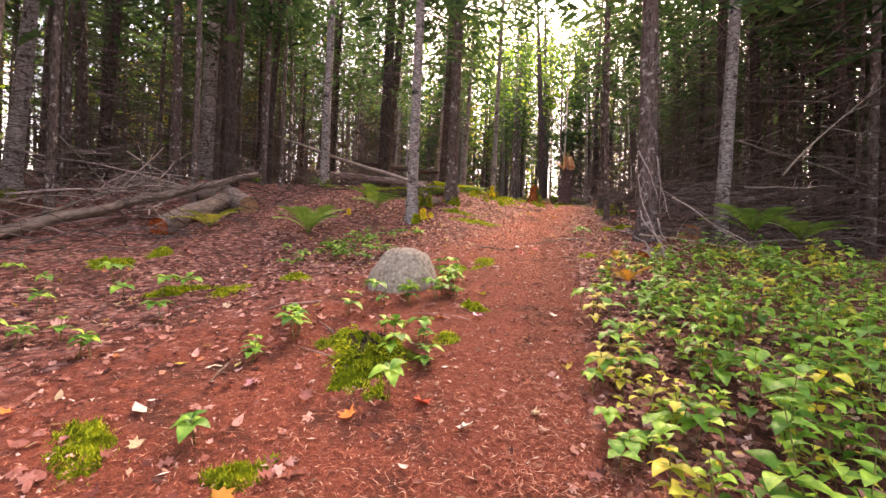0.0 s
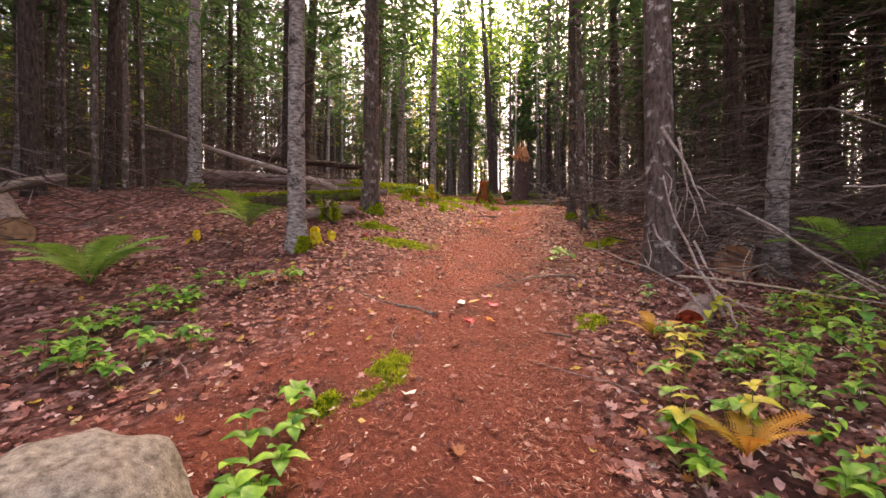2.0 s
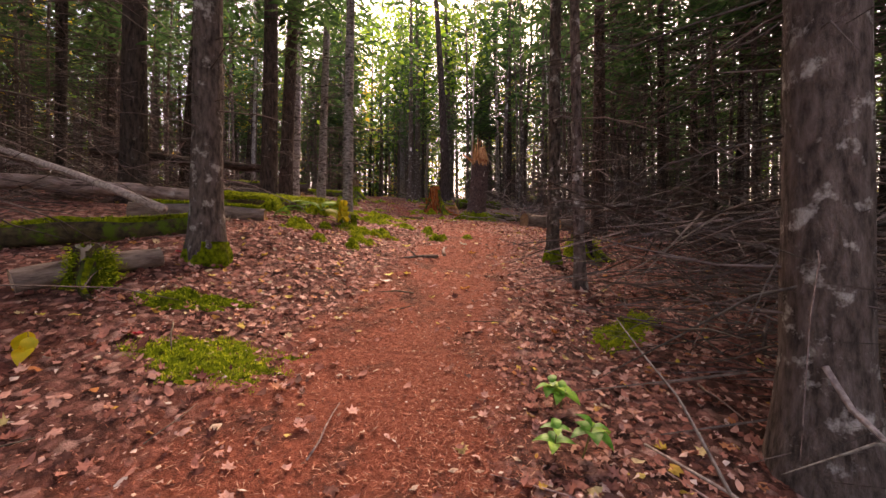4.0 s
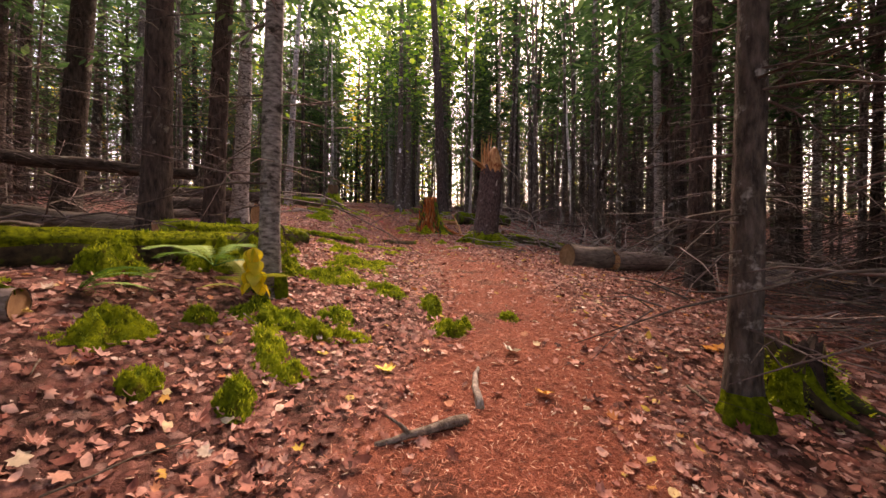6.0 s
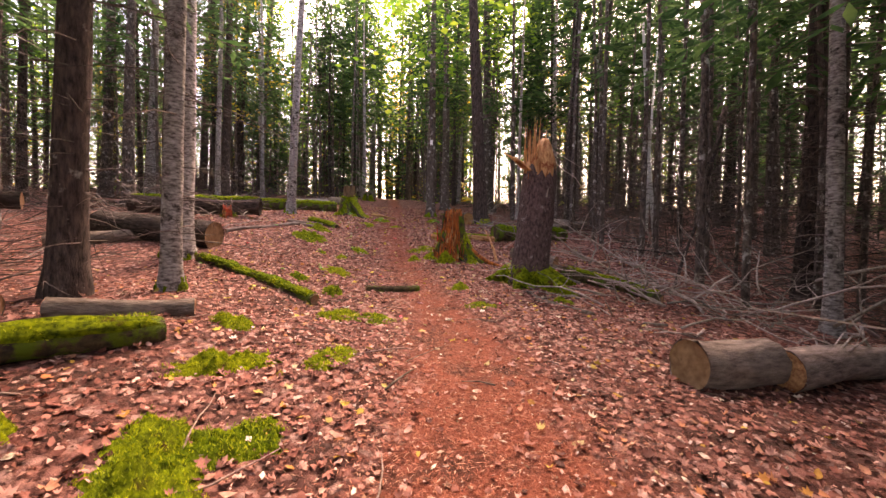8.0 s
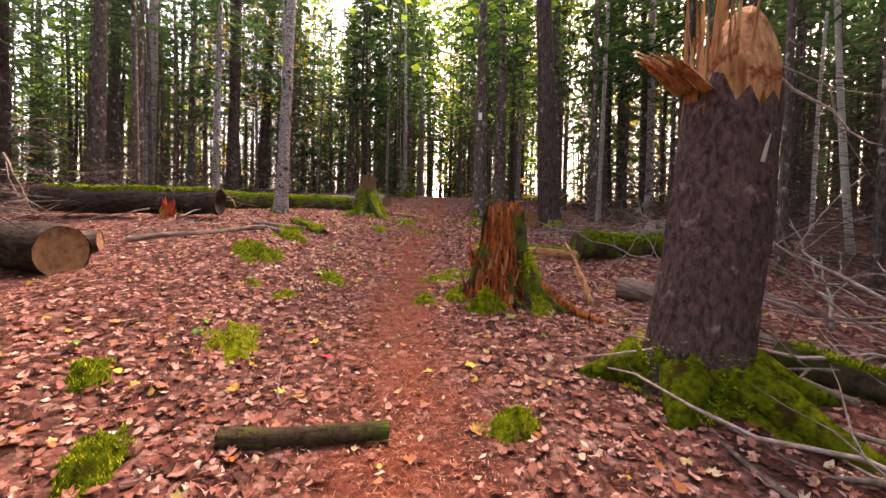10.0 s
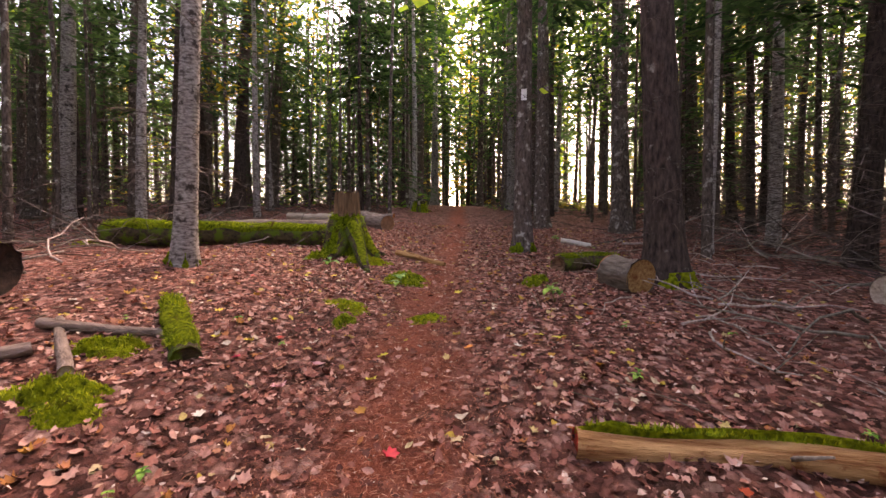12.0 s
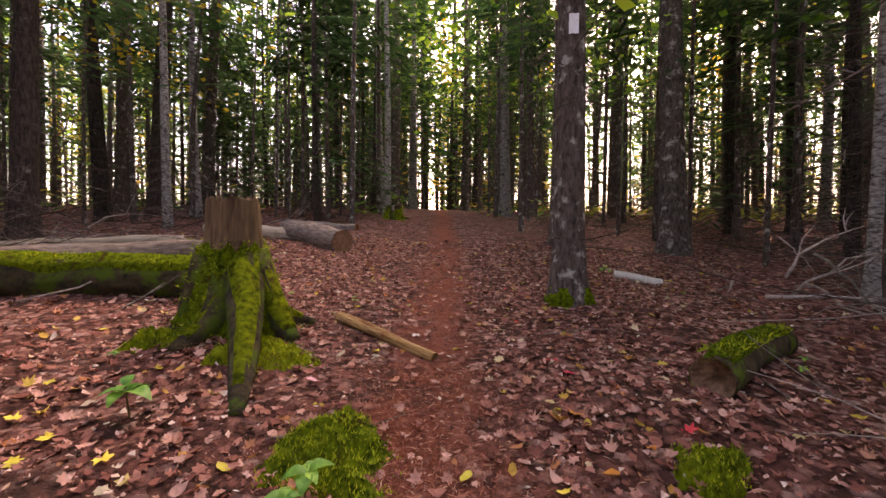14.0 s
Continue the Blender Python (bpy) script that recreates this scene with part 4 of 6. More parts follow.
# middle stretch
fallen(5.83, 15.92, 6.69, 16.06, 0.40, "sawn spruce log with a brown cut face", taper=0.97)
fallen(6.71, 15.96, 8.21, 16.31, 0.36, "second length of the same sawn spruce log", taper=0.8, stubs=3, cut=M_SPLIT)
fallen(9.6, 15.41, 10.73, 16.44, 0.44, "thick grey sawn log", cut=M_GREYCUT)
fallen(10.14, 15.18, 11.56, 15.48, 0.3, "fallen log with a pale split side", bark=M_SPLIT)
fallen(-0.32, 13.18, 1.29, 14.07, 0.30, "mossy log with ferns beside it", bark=M_MOSSBARK, moss=1.5)
fallen(0.2, 14.95, 1.7, 16.35, 0.24, "low mossy log on leaf litter", bark=M_MOSSBARK, moss=1.4)
fallen(0.62, 16.72, 1.65, 17.05, 0.2, "short sawn log on leaf litter", cut=M_CUT)
fallen(-0.99, 12.22, 0.57, 12.27, 0.22, "broken rotten log with a mossy end", bark=M_LOG, moss=0.5)
fallen(-2.31, 16.32, 0.22, 16.75, 0.26, "fallen grey log among dead branches", lift=(0.12, 0.0))
fallen(-3.34, 15.99, -0.13, 17.48, 0.2, "dark trunk hung up between trees", bark=M_DARK, lift=(1.0, 0.9))
# by the broken snag
fallen(-2.23, 22.03, 0.15, 21.37, 0.54, "thick dark sawn log with a reddish cut face", bark=M_DARK, taper=1.0)
fallen(-2.59, 21.15, -0.11, 22.19, 0.3, "log stacked under a larger log", bark=M_LOG)
fallen(-2.97, 24.38, 0.04, 24.68, 0.46, "thick broken log with patches of moss", bark=M_DARK, lift=(0.12, 0.12), moss=0.8, cut=M_HOLLOWSHADE, hollow=True, taper=1.0, stubs=4)
fallen(0.36, 20.3, 2.57, 18.14, 0.15, "thin fallen pole covered with bright moss", bark=M_MOSSBARK, moss=1.3)
fallen(3.13, 18.91, 3.89, 19.06, 0.1, "short mossy stick across the path edge", bark=M_MOSSBARK, taper=0.9)
fallen(6.51, 20.03, 7.47, 18.66, 0.2, "mossy log among dead branches", bark=M_MOSSBARK, moss=0.6)
fallen(6.03, 23.27, 8.01, 23.64, 0.42, "thick mossy log lying behind a stump", bark=M_MOSSBARK, moss=1.3, cut=M_MOSSBARK)
fallen(6.07, 21.67, 6.72, 20.92, 0.24, "short brown sawn log on leaf litter", taper=1.0)
fallen(4.48, 23.42, 6.1, 23.3, 0.15, "mossy brown rotten log on leaf litter beside the path", bark=M_SPLIT, moss=0.22, taper=1.1, lift=(-0.03, -0.03), cut=M_RED, stubs=2)
fallen(-0.08, 22.58, 1.16, 23.9, 0.10, "weathered split log with little bark", bark=M_LOG, cut=M_GREYCUT)
fallen(0.83, 24.28, 1.74, 24.37, 0.08, "grey branch lying on leaf litter", bark=M_LOG, cut=M_GREYCUT)
# last rise
fallen(-2.48, 28.66, 1.5, 28.99, 0.46, "long mossy fallen trunk beside a stump", bark=M_MOSSBARK, moss=1.25, taper=0.9)
fallen(-1.41, 29.69, 0.88, 30.94, 0.36, "weathered fallen trunk with flaking grey-brown bark", bark=M_LOG, cut=M_GREYCUT, stubs=3)
fallen(1.98, 31.97, 0.73, 33.15, 0.42, "sawn log with a brown cut face", taper=1.0)
fallen(0.92, 32.94, -1.32, 33.89, 0.26, "pale fallen trunk on the rise", bark=M_GREYCUT, cut=M_GREYCUT)
fallen(-0.14, 35.02, 1.73, 34.49, 0.24, "short pale log on the rise", lift=(-0.05, -0.05), cut=M_RED)
fallen(-4.44, 30.7, -0.83, 32.26, 0.2, "thin grey trunk on the ground", bark=M_GREYCUT)
fallen(2.07, 24.04, 1.24, 25.1, 0.2, "mossy rotten log sunk in leaf litter", bark=M_MOSSBARK, moss=1.3, cut=M_MOSSBARK, lift=(-0.07, -0.05))
fallen(1.59, 23.67, 0.84, 24.43, 0.08, "splintered grey wood lying on leaf litter", bark=M_LOG, cut=M_GREYCUT)
fallen(5.88, 26.15, 5.70, 26.56, 0.42, "thick grey-barked sawn log with a pale brown cut face", bark=M_LOG, cut=M_SPLIT, taper=0.95)
fallen(5.19, 27.19, 6.3, 28.07, 0.24, "mossy brown log on leaf litter", bark=M_MOSSBARK, moss=0.8, cut=M_OLDWOOD, hollow=True)
fallen(2.82, 28.4, 3.62, 27.7, 0.09, "orange peeled branch lying by the path", bark=M_SPLIT, cut=M_SPLIT)
fallen(8.37, 26.02, 9.79, 26.33, 0.36, "sawn log under the trees", cut=M_GREYCUT)
fallen(5.97, 30.54, 6.56, 30.4, 0.11, "short white birch log", bark=M_WHITE, cut=M_GREYCUT, taper=1.0)
fallen(7.05, 24.31, 9.54, 25.54, 0.16, "thin fallen trunk under dead branches", lift=(0.1, 0.2))


def stump(x, y, d, h, label, roots, shell=M_MOSSBARK, core=M_RED, open_at=-90, jag=0.16, seed=1, mossy=0.6, width=75, core_size=0.84, slim=0.0):
    """A rotten stump: wood core open on one side, bark shell, mossy roots."""
    r = random.Random(seed)
    ob = thing("tree_stump", pose(x, y, gz(x, y)), label, "stump")
    sides = 64
    pts = [(0, 0, -0.12 + (h + 0.12) * i / 9) for i in range(10)]
    flare = [d / 2 * (0.86 + 0.75 * math.exp(-i / 1.9)) * (1 - slim * i / 9) for i in range(10)]
    g = tube(Geo(), pts, [f * core_size for f in flare], sides, 0.16, seed, caps=(False, False), lobes=lambda a, i: 1 + 0.10 * math.sin(7 * a + 0.35 * i + seed) + 0.09 * noise.noise((6 * math.cos(a), 6 * math.sin(a), 0.35 * i + seed)) + 0.06 * math.sin(23 * a + 0.2 * i))
    top = len(g.v) - sides
    for j in range(sides):
        q = Vector(g.v[top + j])
        g.v[top + j] = (q.x, q.y, q.z + r.uniform(-1, 0.6) * jag * (0.4 + 0.6 * abs(math.sin(2.5 * j * 0.098))))
    g.v.append((0, 0, h - 0.12))
    g.f += [(top + j, top + (j + 1) % sides, len(g.v) - 1) for j in range(sides)]
    part("core", g, core, ob, "crumbling wood core")
    sh = Geo()
    cols = 26
    verts = []
    for i in range(10):
        for j in range(cols):
            a = radians(open_at + width / 2 + (360 - width) * j / (cols - 1))
            rr = flare[i] * (1.02 + 0.07 * noise.noise((3 * math.cos(a), 3 * math.sin(a), i * 0.45 + seed)) + 0.05 * math.sin(5 * a + seed))
            z = pts[i][2] + (r.uniform(-1, 0.5) * jag if i == 9 else 0)
            verts.append((rr * math.cos(a), rr * math.sin(a), z))
    sh.add(verts, [(i * cols + j, i * cols + j + 1, i * cols + cols + j + 1, i * cols + cols + j) for i in range(9) for j in range(cols - 1)])
    part("bark_shell", sh, shell, ob, "mossy bark")
    ms, tufts, rows = Geo(), Geo(), 7
    verts = []
    for i in range(rows):
        z = -0.1 + (h * mossy + 0.1) * i / (rows - 1)
        f = float(np.interp(z, [q[2] for q in pts], flare))
        for j in range(cols):
            a = radians(open_at + width / 2 + 6 + (348 - width) * j / (cols - 1))
            w = noise.noise((4 * math.cos(a), 4 * math.sin(a), z * 4 + seed))
            rr = f * (1.02 + 0.05 * math.sin(5 * a + seed)) + (0.035 + 0.05 * w) * (1 - (i / (rows - 1)) ** 2) - (0.06 if i == rows - 1 else 0)
            verts.append(Vector((rr * math.cos(a), rr * math.sin(a), z + 0.10 * w)))
            if i < rows - 1:
                for _ in range(16):
                    q = verts[-1] + Vector((r.uniform(-1, 1), r.uniform(-1, 1), r.uniform(-1, 1))) * 0.05
                    e = q + Vector((math.cos(a), math.sin(a), r.uniform(-0.5, 0.8))) * r.uniform(0.012, 0.035)
                    t = Vector((r.uniform(-1, 1), r.uniform(-1, 1), r.uniform(-1, 1))) * 0.007
                    tufts.add([q + t, q - t, e], [(0, 1, 2)])
    ms.add(verts, [(i * cols + j, i * cols + j + 1, i * cols + cols + j + 1, i * cols + cols + j) for i in range(rows - 1) for j in range(cols - 1)])
    mo = part("moss", ms, M_MOSS, ob, "bright green moss")
    tagged(part("moss_fuzz", tufts, M_TUFT, mo), kind="stuff")
    for a, length, thick, wood in roots:
        c, s = math.cos(radians(a)), math.sin(radians(a))
        n, q = 7, []
        for i in range(n):
            t = i / (n - 1)
            dist = d * 0.16 + (length + d * 0.26) * t
            px, py = c * dist + 0.05 * math.sin(3 * t + a), s * dist + 0.05 * math.cos(2 * t + a)
            q.append((px, py, gz(x + px, y + py) - gz(x, y) + 0.42 * h * (1 - t) ** 2.6 + thick * (0.5 * (1 - t) - 0.15 * t) + 0.02))
        radii = [thick * (1 - 0.75 * i / (n - 1)) for i in range(n)]
        ro = part("root", tube(Geo(), q, radii, 10, 0.2, seed), M_RED if wood else M_MOSSBARK, ob)
        top_moss = Geo()
        tube(top_moss, [(v[0], v[1], v[2] + radii[i] * 0.35) for i, v in enumerate(q[:-1])], [k * 0.82 for k in radii[:-1]], 10, 0.35, seed + 5)
        if not wood:
            part("moss", top_moss, M_MOSS, ro)
    return ob


def splinter(g, q, h, w, lean, r):
    """A torn wedge of wood, thin at the top."""
    a = r.uniform(0, 3.14)
    u, v = Vector((math.cos(a), math.sin(a), 0)) * w, Vector((-math.sin(a), math.cos(a), 0)) * w * 0.45
    q, tip = Vector(q), Vector(q) + Vector((lean[0], lean[1], h))
    mid = Vector(q) + Vector((lean[0] * 0.5, lean[1] * 0.5, h * 0.6))
    g.add([q + u, q + v, q - u, q - v, mid + u * 0.75, mid + v * 0.8, mid - u * 0.7, mid - v * 0.8, tip + u * 0.18, tip - u * 0.15],
          [(0, 1, 5, 4), (1, 2, 6, 5), (2, 3, 7, 6), (3, 0, 4, 7), (4, 5, 8), (5, 6, 9, 8), (6, 7, 9), (7, 4, 8, 9)])


red = stump(4.74, 21.45, 0.64, 0.93, "rotten red-hearted stump with mossy bark beside the path",
            ((-38, 0.8, 0.085, True), (-30, 0.55, 0.10, False), (-66, 0.2, 0.07, False), (-172, 0.22, 0.10, False), (20, 0.4, 0.13, False)), seed=4, open_at=-122, jag=0.13, width=110, core_size=0.80, slim=0.3)
rr = random.Random(5)
for _ in range(15):
    a = radians(rr.uniform(-165, -75))
    g = Geo()
    dist = rr.uniform(0.22, 0.42)
    splinter(g, (math.cos(a) * dist, math.sin(a) * dist, rr.uniform(-0.02, 0.45)), rr.uniform(0.12, 0.34), rr.uniform(0.008, 0.02), (rr.uniform(-0.08, 0.08), rr.uniform(-0.1, 0.02)), rr)
    part("splinter", g, M_RED if rr.random() < 0.7 else M_SPLIT, red, flat=True)
flakes, pale_flakes = Geo(), Geo()
for _ in range(170):
    a, z = radians(rr.uniform(-185, -60)), rr.uniform(0.0, 0.86)
    dist = 0.33 * 0.80 * (0.86 + 0.75 * math.exp(-9 * z / 0.97 / 1.9)) * (1 - 0.3 * z / 0.97) * rr.uniform(0.95, 1.08)
    splinter(pale_flakes if rr.random() < 0.16 else flakes, (math.cos(a) * dist, math.sin(a) * dist, z - 0.05), rr.uniform(0.08, 0.3), rr.uniform(0.008, 0.03),
             (-math.cos(a) * 0.03 + rr.uniform(-0.03, 0.03), -math.sin(a) * 0.03 + rr.uniform(-0.03, 0.03)), rr)
part("torn_fibres", flakes, M_RED, red, "splintered red-orange rotten wood", flat=True)
part("pale_fibres", pale_flakes, M_SPLIT, red, "pale torn wood fibres", flat=True)
stump(2.02, 28.2, 0.56, 1.0, "old sawn stump with mossy bark and spreading mossy roots",
      ((-62, 1.2, 0.15, False), (-100, 0.35, 0.17, False), (-25, 0.4, 0.18, False), (-140, 0.3, 0.16, False), (150, 0.3, 0.14, False), (10, 0.35, 0.15, False)), core=M_OLDWOOD, shell=M_OLDWOOD, seed=9, jag=0.05, mossy=0.74, width=20, open_at=20, slim=0.22)
stump(2.17, 37.87, 0.5, 0.42, "small mossy sawn stump beside the path", ((-90, 0.3, 0.1, False), (30, 0.3, 0.1, False)), core=M_GREYCUT, seed=12, jag=0.03, mossy=0.9, width=20)
stump(-0.35, 10.1, 0.24, 0.3, "small mossy stump beside a fallen log", ((-60, 0.3, 0.06, False),), core=M_GREYCUT, seed=13, jag=0.05, mossy=0.95, width=20)
stump(-0.42, 2.78, 0.3, 0.12, "low rotten stump with a dark hollow and moss", ((-120, 0.2, 0.05, False), (-20, 0.25, 0.05, False)), core=M_HOLLOWSHADE, seed=15, jag=0.05, mossy=0.9, width=80, open_at=60)
stump(-0.67, 24.33, 0.26, 0.24, "red rotten stump remnant among logs", ((-90, 0.2, 0.06, True),), shell=M_RED, seed=17, jag=0.2, mossy=0.2, width=200)
stump(4.85, 11.6, 0.34, 0.34, "dark mossy stump beside a tree", ((-90, 0.3, 0.07, False), (-30, 0.3, 0.07, False)), core=M_HOLLOWSHADE, seed=19, jag=0.12, mossy=0.8, width=60)

# the broken snag
snag = thing("broken_tree", pose(5.77, 19.78, gz(5.77, 19.78)), "snapped spruce trunk with torn orange wood and a mossy foot", "tree")
snag_bark = tube(Geo(), [(0.012 * i, 0, -0.2 + 1.95 * i / 15) for i in range(16)],
                   [0.32 * (1 + 0.40 * math.exp(-i / 1.5)) * (1 - 0.010 * i) for i in range(16)], 26, 0.09, 3, caps=(False, False),
                   lobes=lambda a, i: 1 + 0.16 * math.exp(-i / 2.0) * math.cos(4 * a + 1))
rj = random.Random(3)
for k in range(26):
    q = snag_bark.v[len(snag_bark.v) - 26 + k]
    snag_bark.v[len(snag_bark.v) - 26 + k] = (q[0], q[1], q[2] + rj.uniform(-0.09, 0.22) + 0.08 * math.sin(0.9 * k))
part("trunk", snag_bark, M_SNAG, snag, "dark scaly bark")
part("torn_wood", tube(Geo(), [(0.15 + 0.01 * i, 0, 1.6 + 0.075 * i) for i in range(12)], [0.225, 0.23, 0.235, 0.24, 0.24, 0.235, 0.215, 0.19, 0.16, 0.13, 0.10, 0.05], 22, 0.16, 8,
                       lobes=lambda a, i: 1 + 0.05 * math.sin(8 * a) + 0.03 * math.sin(19 * a + i)), M_SPLIT, snag, "torn orange heartwood")
rs = random.Random(21)
for _ in range(46):
    a, dist = rs.uniform(0, 6.283), rs.uniform(0.12, 0.26)
    g = Geo()
    left = math.cos(a) < 0.15
    tall = rs.uniform(0.35, 0.85) if left else rs.uniform(0.25, 0.5)
    splinter(g, (0.17 + math.cos(a) * dist, math.sin(a) * dist, rs.uniform(1.7, 2.05) if left else rs.uniform(1.38, 1.72)), tall, rs.uniform(0.012, 0.036), (rs.uniform(-0.05, 0.05), rs.uniform(-0.05, 0.05)), rs)
    part("splinter", g, M_SPLIT, snag, flat=True)
for k in range(22):
    a = 6.283 * k / 22 + rs.uniform(-0.1, 0.1)
    g = Geo()
    splinter(g, (0.16 + 0.236 * math.cos(a), 0.236 * math.sin(a), 1.58), rs.uniform(0.12, 0.5) if math.cos(a) < 0.3 else rs.uniform(0.08, 0.25), rs.uniform(0.03, 0.055), (0.01, 0), rs)
    part("bark_shard", g, M_SNAG if rs.random() < 0.7 else M_RED, snag, flat=True)
g = Geo()
for k in range(5):
    splinter(g, (-0.02, -0.12 + 0.06 * k, 1.86 + 0.02 * k), 0.26 - 0.02 * abs(k - 2), 0.10, (-0.42 + 0.05 * abs(k - 2), -0.04 + 0.02 * k), rs)
part("torn_slab", g, M_SPLIT, snag, "slab of torn wood sticking out", flat=True)
g = Geo()
splinter(g, (0.20, -0.275, 1.42), 0.16, 0.03, (0.02, -0.03), rs)
part("bark_chip", g, M_LPALE, snag, flat=True)
part("moss_skirt", tube(Geo(), [(0, 0, -0.2 + 0.5 * i / 7) for i in range(8)], [0.43, 0.42, 0.40, 0.375, 0.35, 0.33, 0.31, 0.265], 26, 0.42, 13, caps=(False, False),
                        lobes=lambda a, i: 1 + 0.14 * math.exp(-i / 3) * math.cos(4 * a + 1)), M_MOSS, snag, "bright green moss")
tufts = Geo()
for _ in range(1500):
    a, z = rs.uniform(0, 6.283), rs.random() ** 1.8 * 0.34
    q = Vector((math.cos(a), math.sin(a), 0)) * (0.42 - 0.34 * z)
    q.z = z - 0.02
    e = q + Vector((math.cos(a), math.sin(a), rs.uniform(-0.3, 0.8))) * rs.uniform(0.015, 0.045)
    t = Vector((rs.uniform(-1, 1), rs.uniform(-1, 1), rs.uniform(-1, 1))) * 0.008
    tufts.add([q + t, q - t, e], [(0, 1, 2)])
tagged(part("moss_fuzz", tufts, M_TUFT, snag), kind="stuff")
for a, length in ((-58, 0.7), (-15, 0.5), (-125, 0.35), (170, 0.4)):
    c, s = math.cos(radians(a)), math.sin(radians(a))
    q = [(c * (0.3 + length * t), s * (0.3 + length * t), gz(5.77 + c * (0.3 + length * t), 19.78 + s * (0.3 + length * t)) - gz(5.77, 19.78) + 0.16 * (1 - t) ** 1.4) for t in (0, 0.2, 0.4, 0.6, 0.8, 1)]
    part("root", tube(Geo(), q, [0.15, 0.13, 0.105, 0.08, 0.06, 0.03], 10, 0.25, 6), M_MOSS, snag, "moss-covered root")
part("dead_branch", tube(Geo(), bent((0.2, 0, 2.2), (0.95, -0.2, 1.55), 7, 0.22, rs), [0.012, 0.011, 0.01, 0.008, 0.007, 0.005, 0.003], 5), M_STICK, snag)

# trail blaze and lichen on one trunk
g = Geo()
for i in range(5):
    for j in range(4):
        a = radians(-90 + (j - 1.5) * 12 - 8)
        g.v.append((0.158 * math.cos(a), 0.158 * math.sin(a), i * 0.05 + (0.012 * math.sin(3 * j) if i in (0, 4) else 0)))
g.f = [(i * 4 + j, i * 4 + j + 1, i * 4 + j + 5, i * 4 + j + 4) for i in range(4) for j in range(3)]
single("trail_blaze", g, M_PAINT, pose(5.0, 29.29, 6.31), "white painted trail blaze on a tree trunk", "trail mark")


# ---- dead branches on the ground ----
def stick(p0, p1, r0, label="bare grey dead branch on the ground", wobble=0.12, forks=2, material=None, seed=0, group="dead branches"):
    r = random.Random(seed)
    p0, p1 = Vector(p0), Vector(p1)
    ob = thing("dead_branch", Matrix.Translation(p0), label, "branch", group)
    pts = bent((0, 0, 0), p1 - p0, 7, wobble, r)
    mt = material or M_STICK
    part("stem", tube(Geo(), pts, [r0 * (1 - 0.11 * i) for i in range(7)], 6, 0.15, seed), mt, ob)
    for _ in range(forks):
        i = r.randint(2, 5)
        length = (p1 - p0).length * r.uniform(0.2, 0.5)
        d = ((p1 - p0).normalized() + Vector((r.uniform(-1, 1), r.uniform(-1, 1), r.uniform(-0.3, 0.9)))).normalized()
        part("twig", tube(Geo(), bent(pts[i], pts[i] + d * length, 5, length * 0.1, r), [r0 * 0.5, r0 * 0.42, r0 * 0.33, r0 * 0.22, r0 * 0.1], 5), mt, ob)
    return ob


def tangle(count, x0, x1, y0, y1, zmax, length, r0, seed, material=None, label="bare grey dead branch in a brush pile", lay=0.5):
    r = random.Random(seed)
    for i in range(count):
        x, y, a = r.uniform(x0, x1), r.uniform(y0, y1), r.uniform(0, 6.283)
        l = length * r.uniform(0.5, 1.2)
        up = r.uniform(0, zmax)
        p0 = (x, y, gz(x, y) + r.uniform(0, 0.08) + up * 0.25)
        x1_, y1_ = x + math.cos(a) * l, y + math.sin(a) * l
        p1 = (x1_, y1_, gz(x1_, y1_) + up * (1.0 if r.random() > lay else 0.35) + 0.03)
        stick(p0, p1, r0 * r.uniform(0.5, 1.3), label, l * 0.12, r.randint(1, 4), material, seed * 100 + i, "brush pile")


tangle(58, 6.57, 9.87, 16.91, 20.31, 1.0, 1.6, 0.016, 31)
tangle(20, 6.30, 8.30, 18.08, 20.08, 0.6, 1.9, 0.02, 32)
tangle(34, 3.7, 6.6, 5.9, 8.6, 1.0, 1.3, 0.012, 33, M_TWIG, "dark dead branch in a tangle beside the path")
tangle(26, -9.0, -5.2, 7.2, 10.5, 0.9, 1.9, 0.02, 34)
tangle(24, 6.92, 9.92, 26.52, 30.02, 0.9, 1.6, 0.014, 35, None, "bare dead branch in a brush pile under the trees")
tangle(22, 6.34, 9.14, 20.66, 24.56, 1.0, 1.5, 0.012, 36, None)
tangle(12, 5.6, 7.6, 24.4, 26.2, 0.3, 1.3, 0.013, 46, None, "bare dead branch lying under the trees")
tangle(26, -3.94, -0.14, 22.32, 27.32, 0.6, 1.6, 0.014, 37)
tangle(24, -3.14, 0.46, 13.45, 18.25, 0.9, 1.7, 0.015, 38, M_TWIG, "dark dead branch under the trees")
tangle(18, -3.32, 1.18, 29.67, 35.17, 0.35, 1.6, 0.018, 39)
stick((3.35, 6.25, gz(3.35, 6.25) + 0.02), (3.15, 6.75, 1.25), 0.017, "forked grey dead branch standing in a tangle", 0.1, 3, None, 51)
stick((3.1, 6.2, gz(3.1, 6.2) + 0.12), (2.75, 7.6, gz(2.75, 7.6) + 0.30), 0.014, "bare grey dead branch leaning on a log", 0.1, 3, None, 52)
stick((3.0, 6.35, 0.35), (4.4, 5.7, 0.15), 0.011, "pale peeled branch across a sawn log", 0.06, 2, M_GREYCUT, 53)
stick((5.62, 21.3, gz(5.62, 21.3)), (5.52, 21.95, gz(5.48, 21.91) + 0.5), 0.035, "pale peeled branch leaning by a stump", 0.03, 0, M_SPLIT, 54)
stick((5.95, 17.77, gz(5.95, 17.77) + 0.02), (5.54, 19.1, gz(5.54, 19.1) + 0.03), 0.035, "dark exposed root on leaf litter", 0.08, 1, M_LOG, 55)
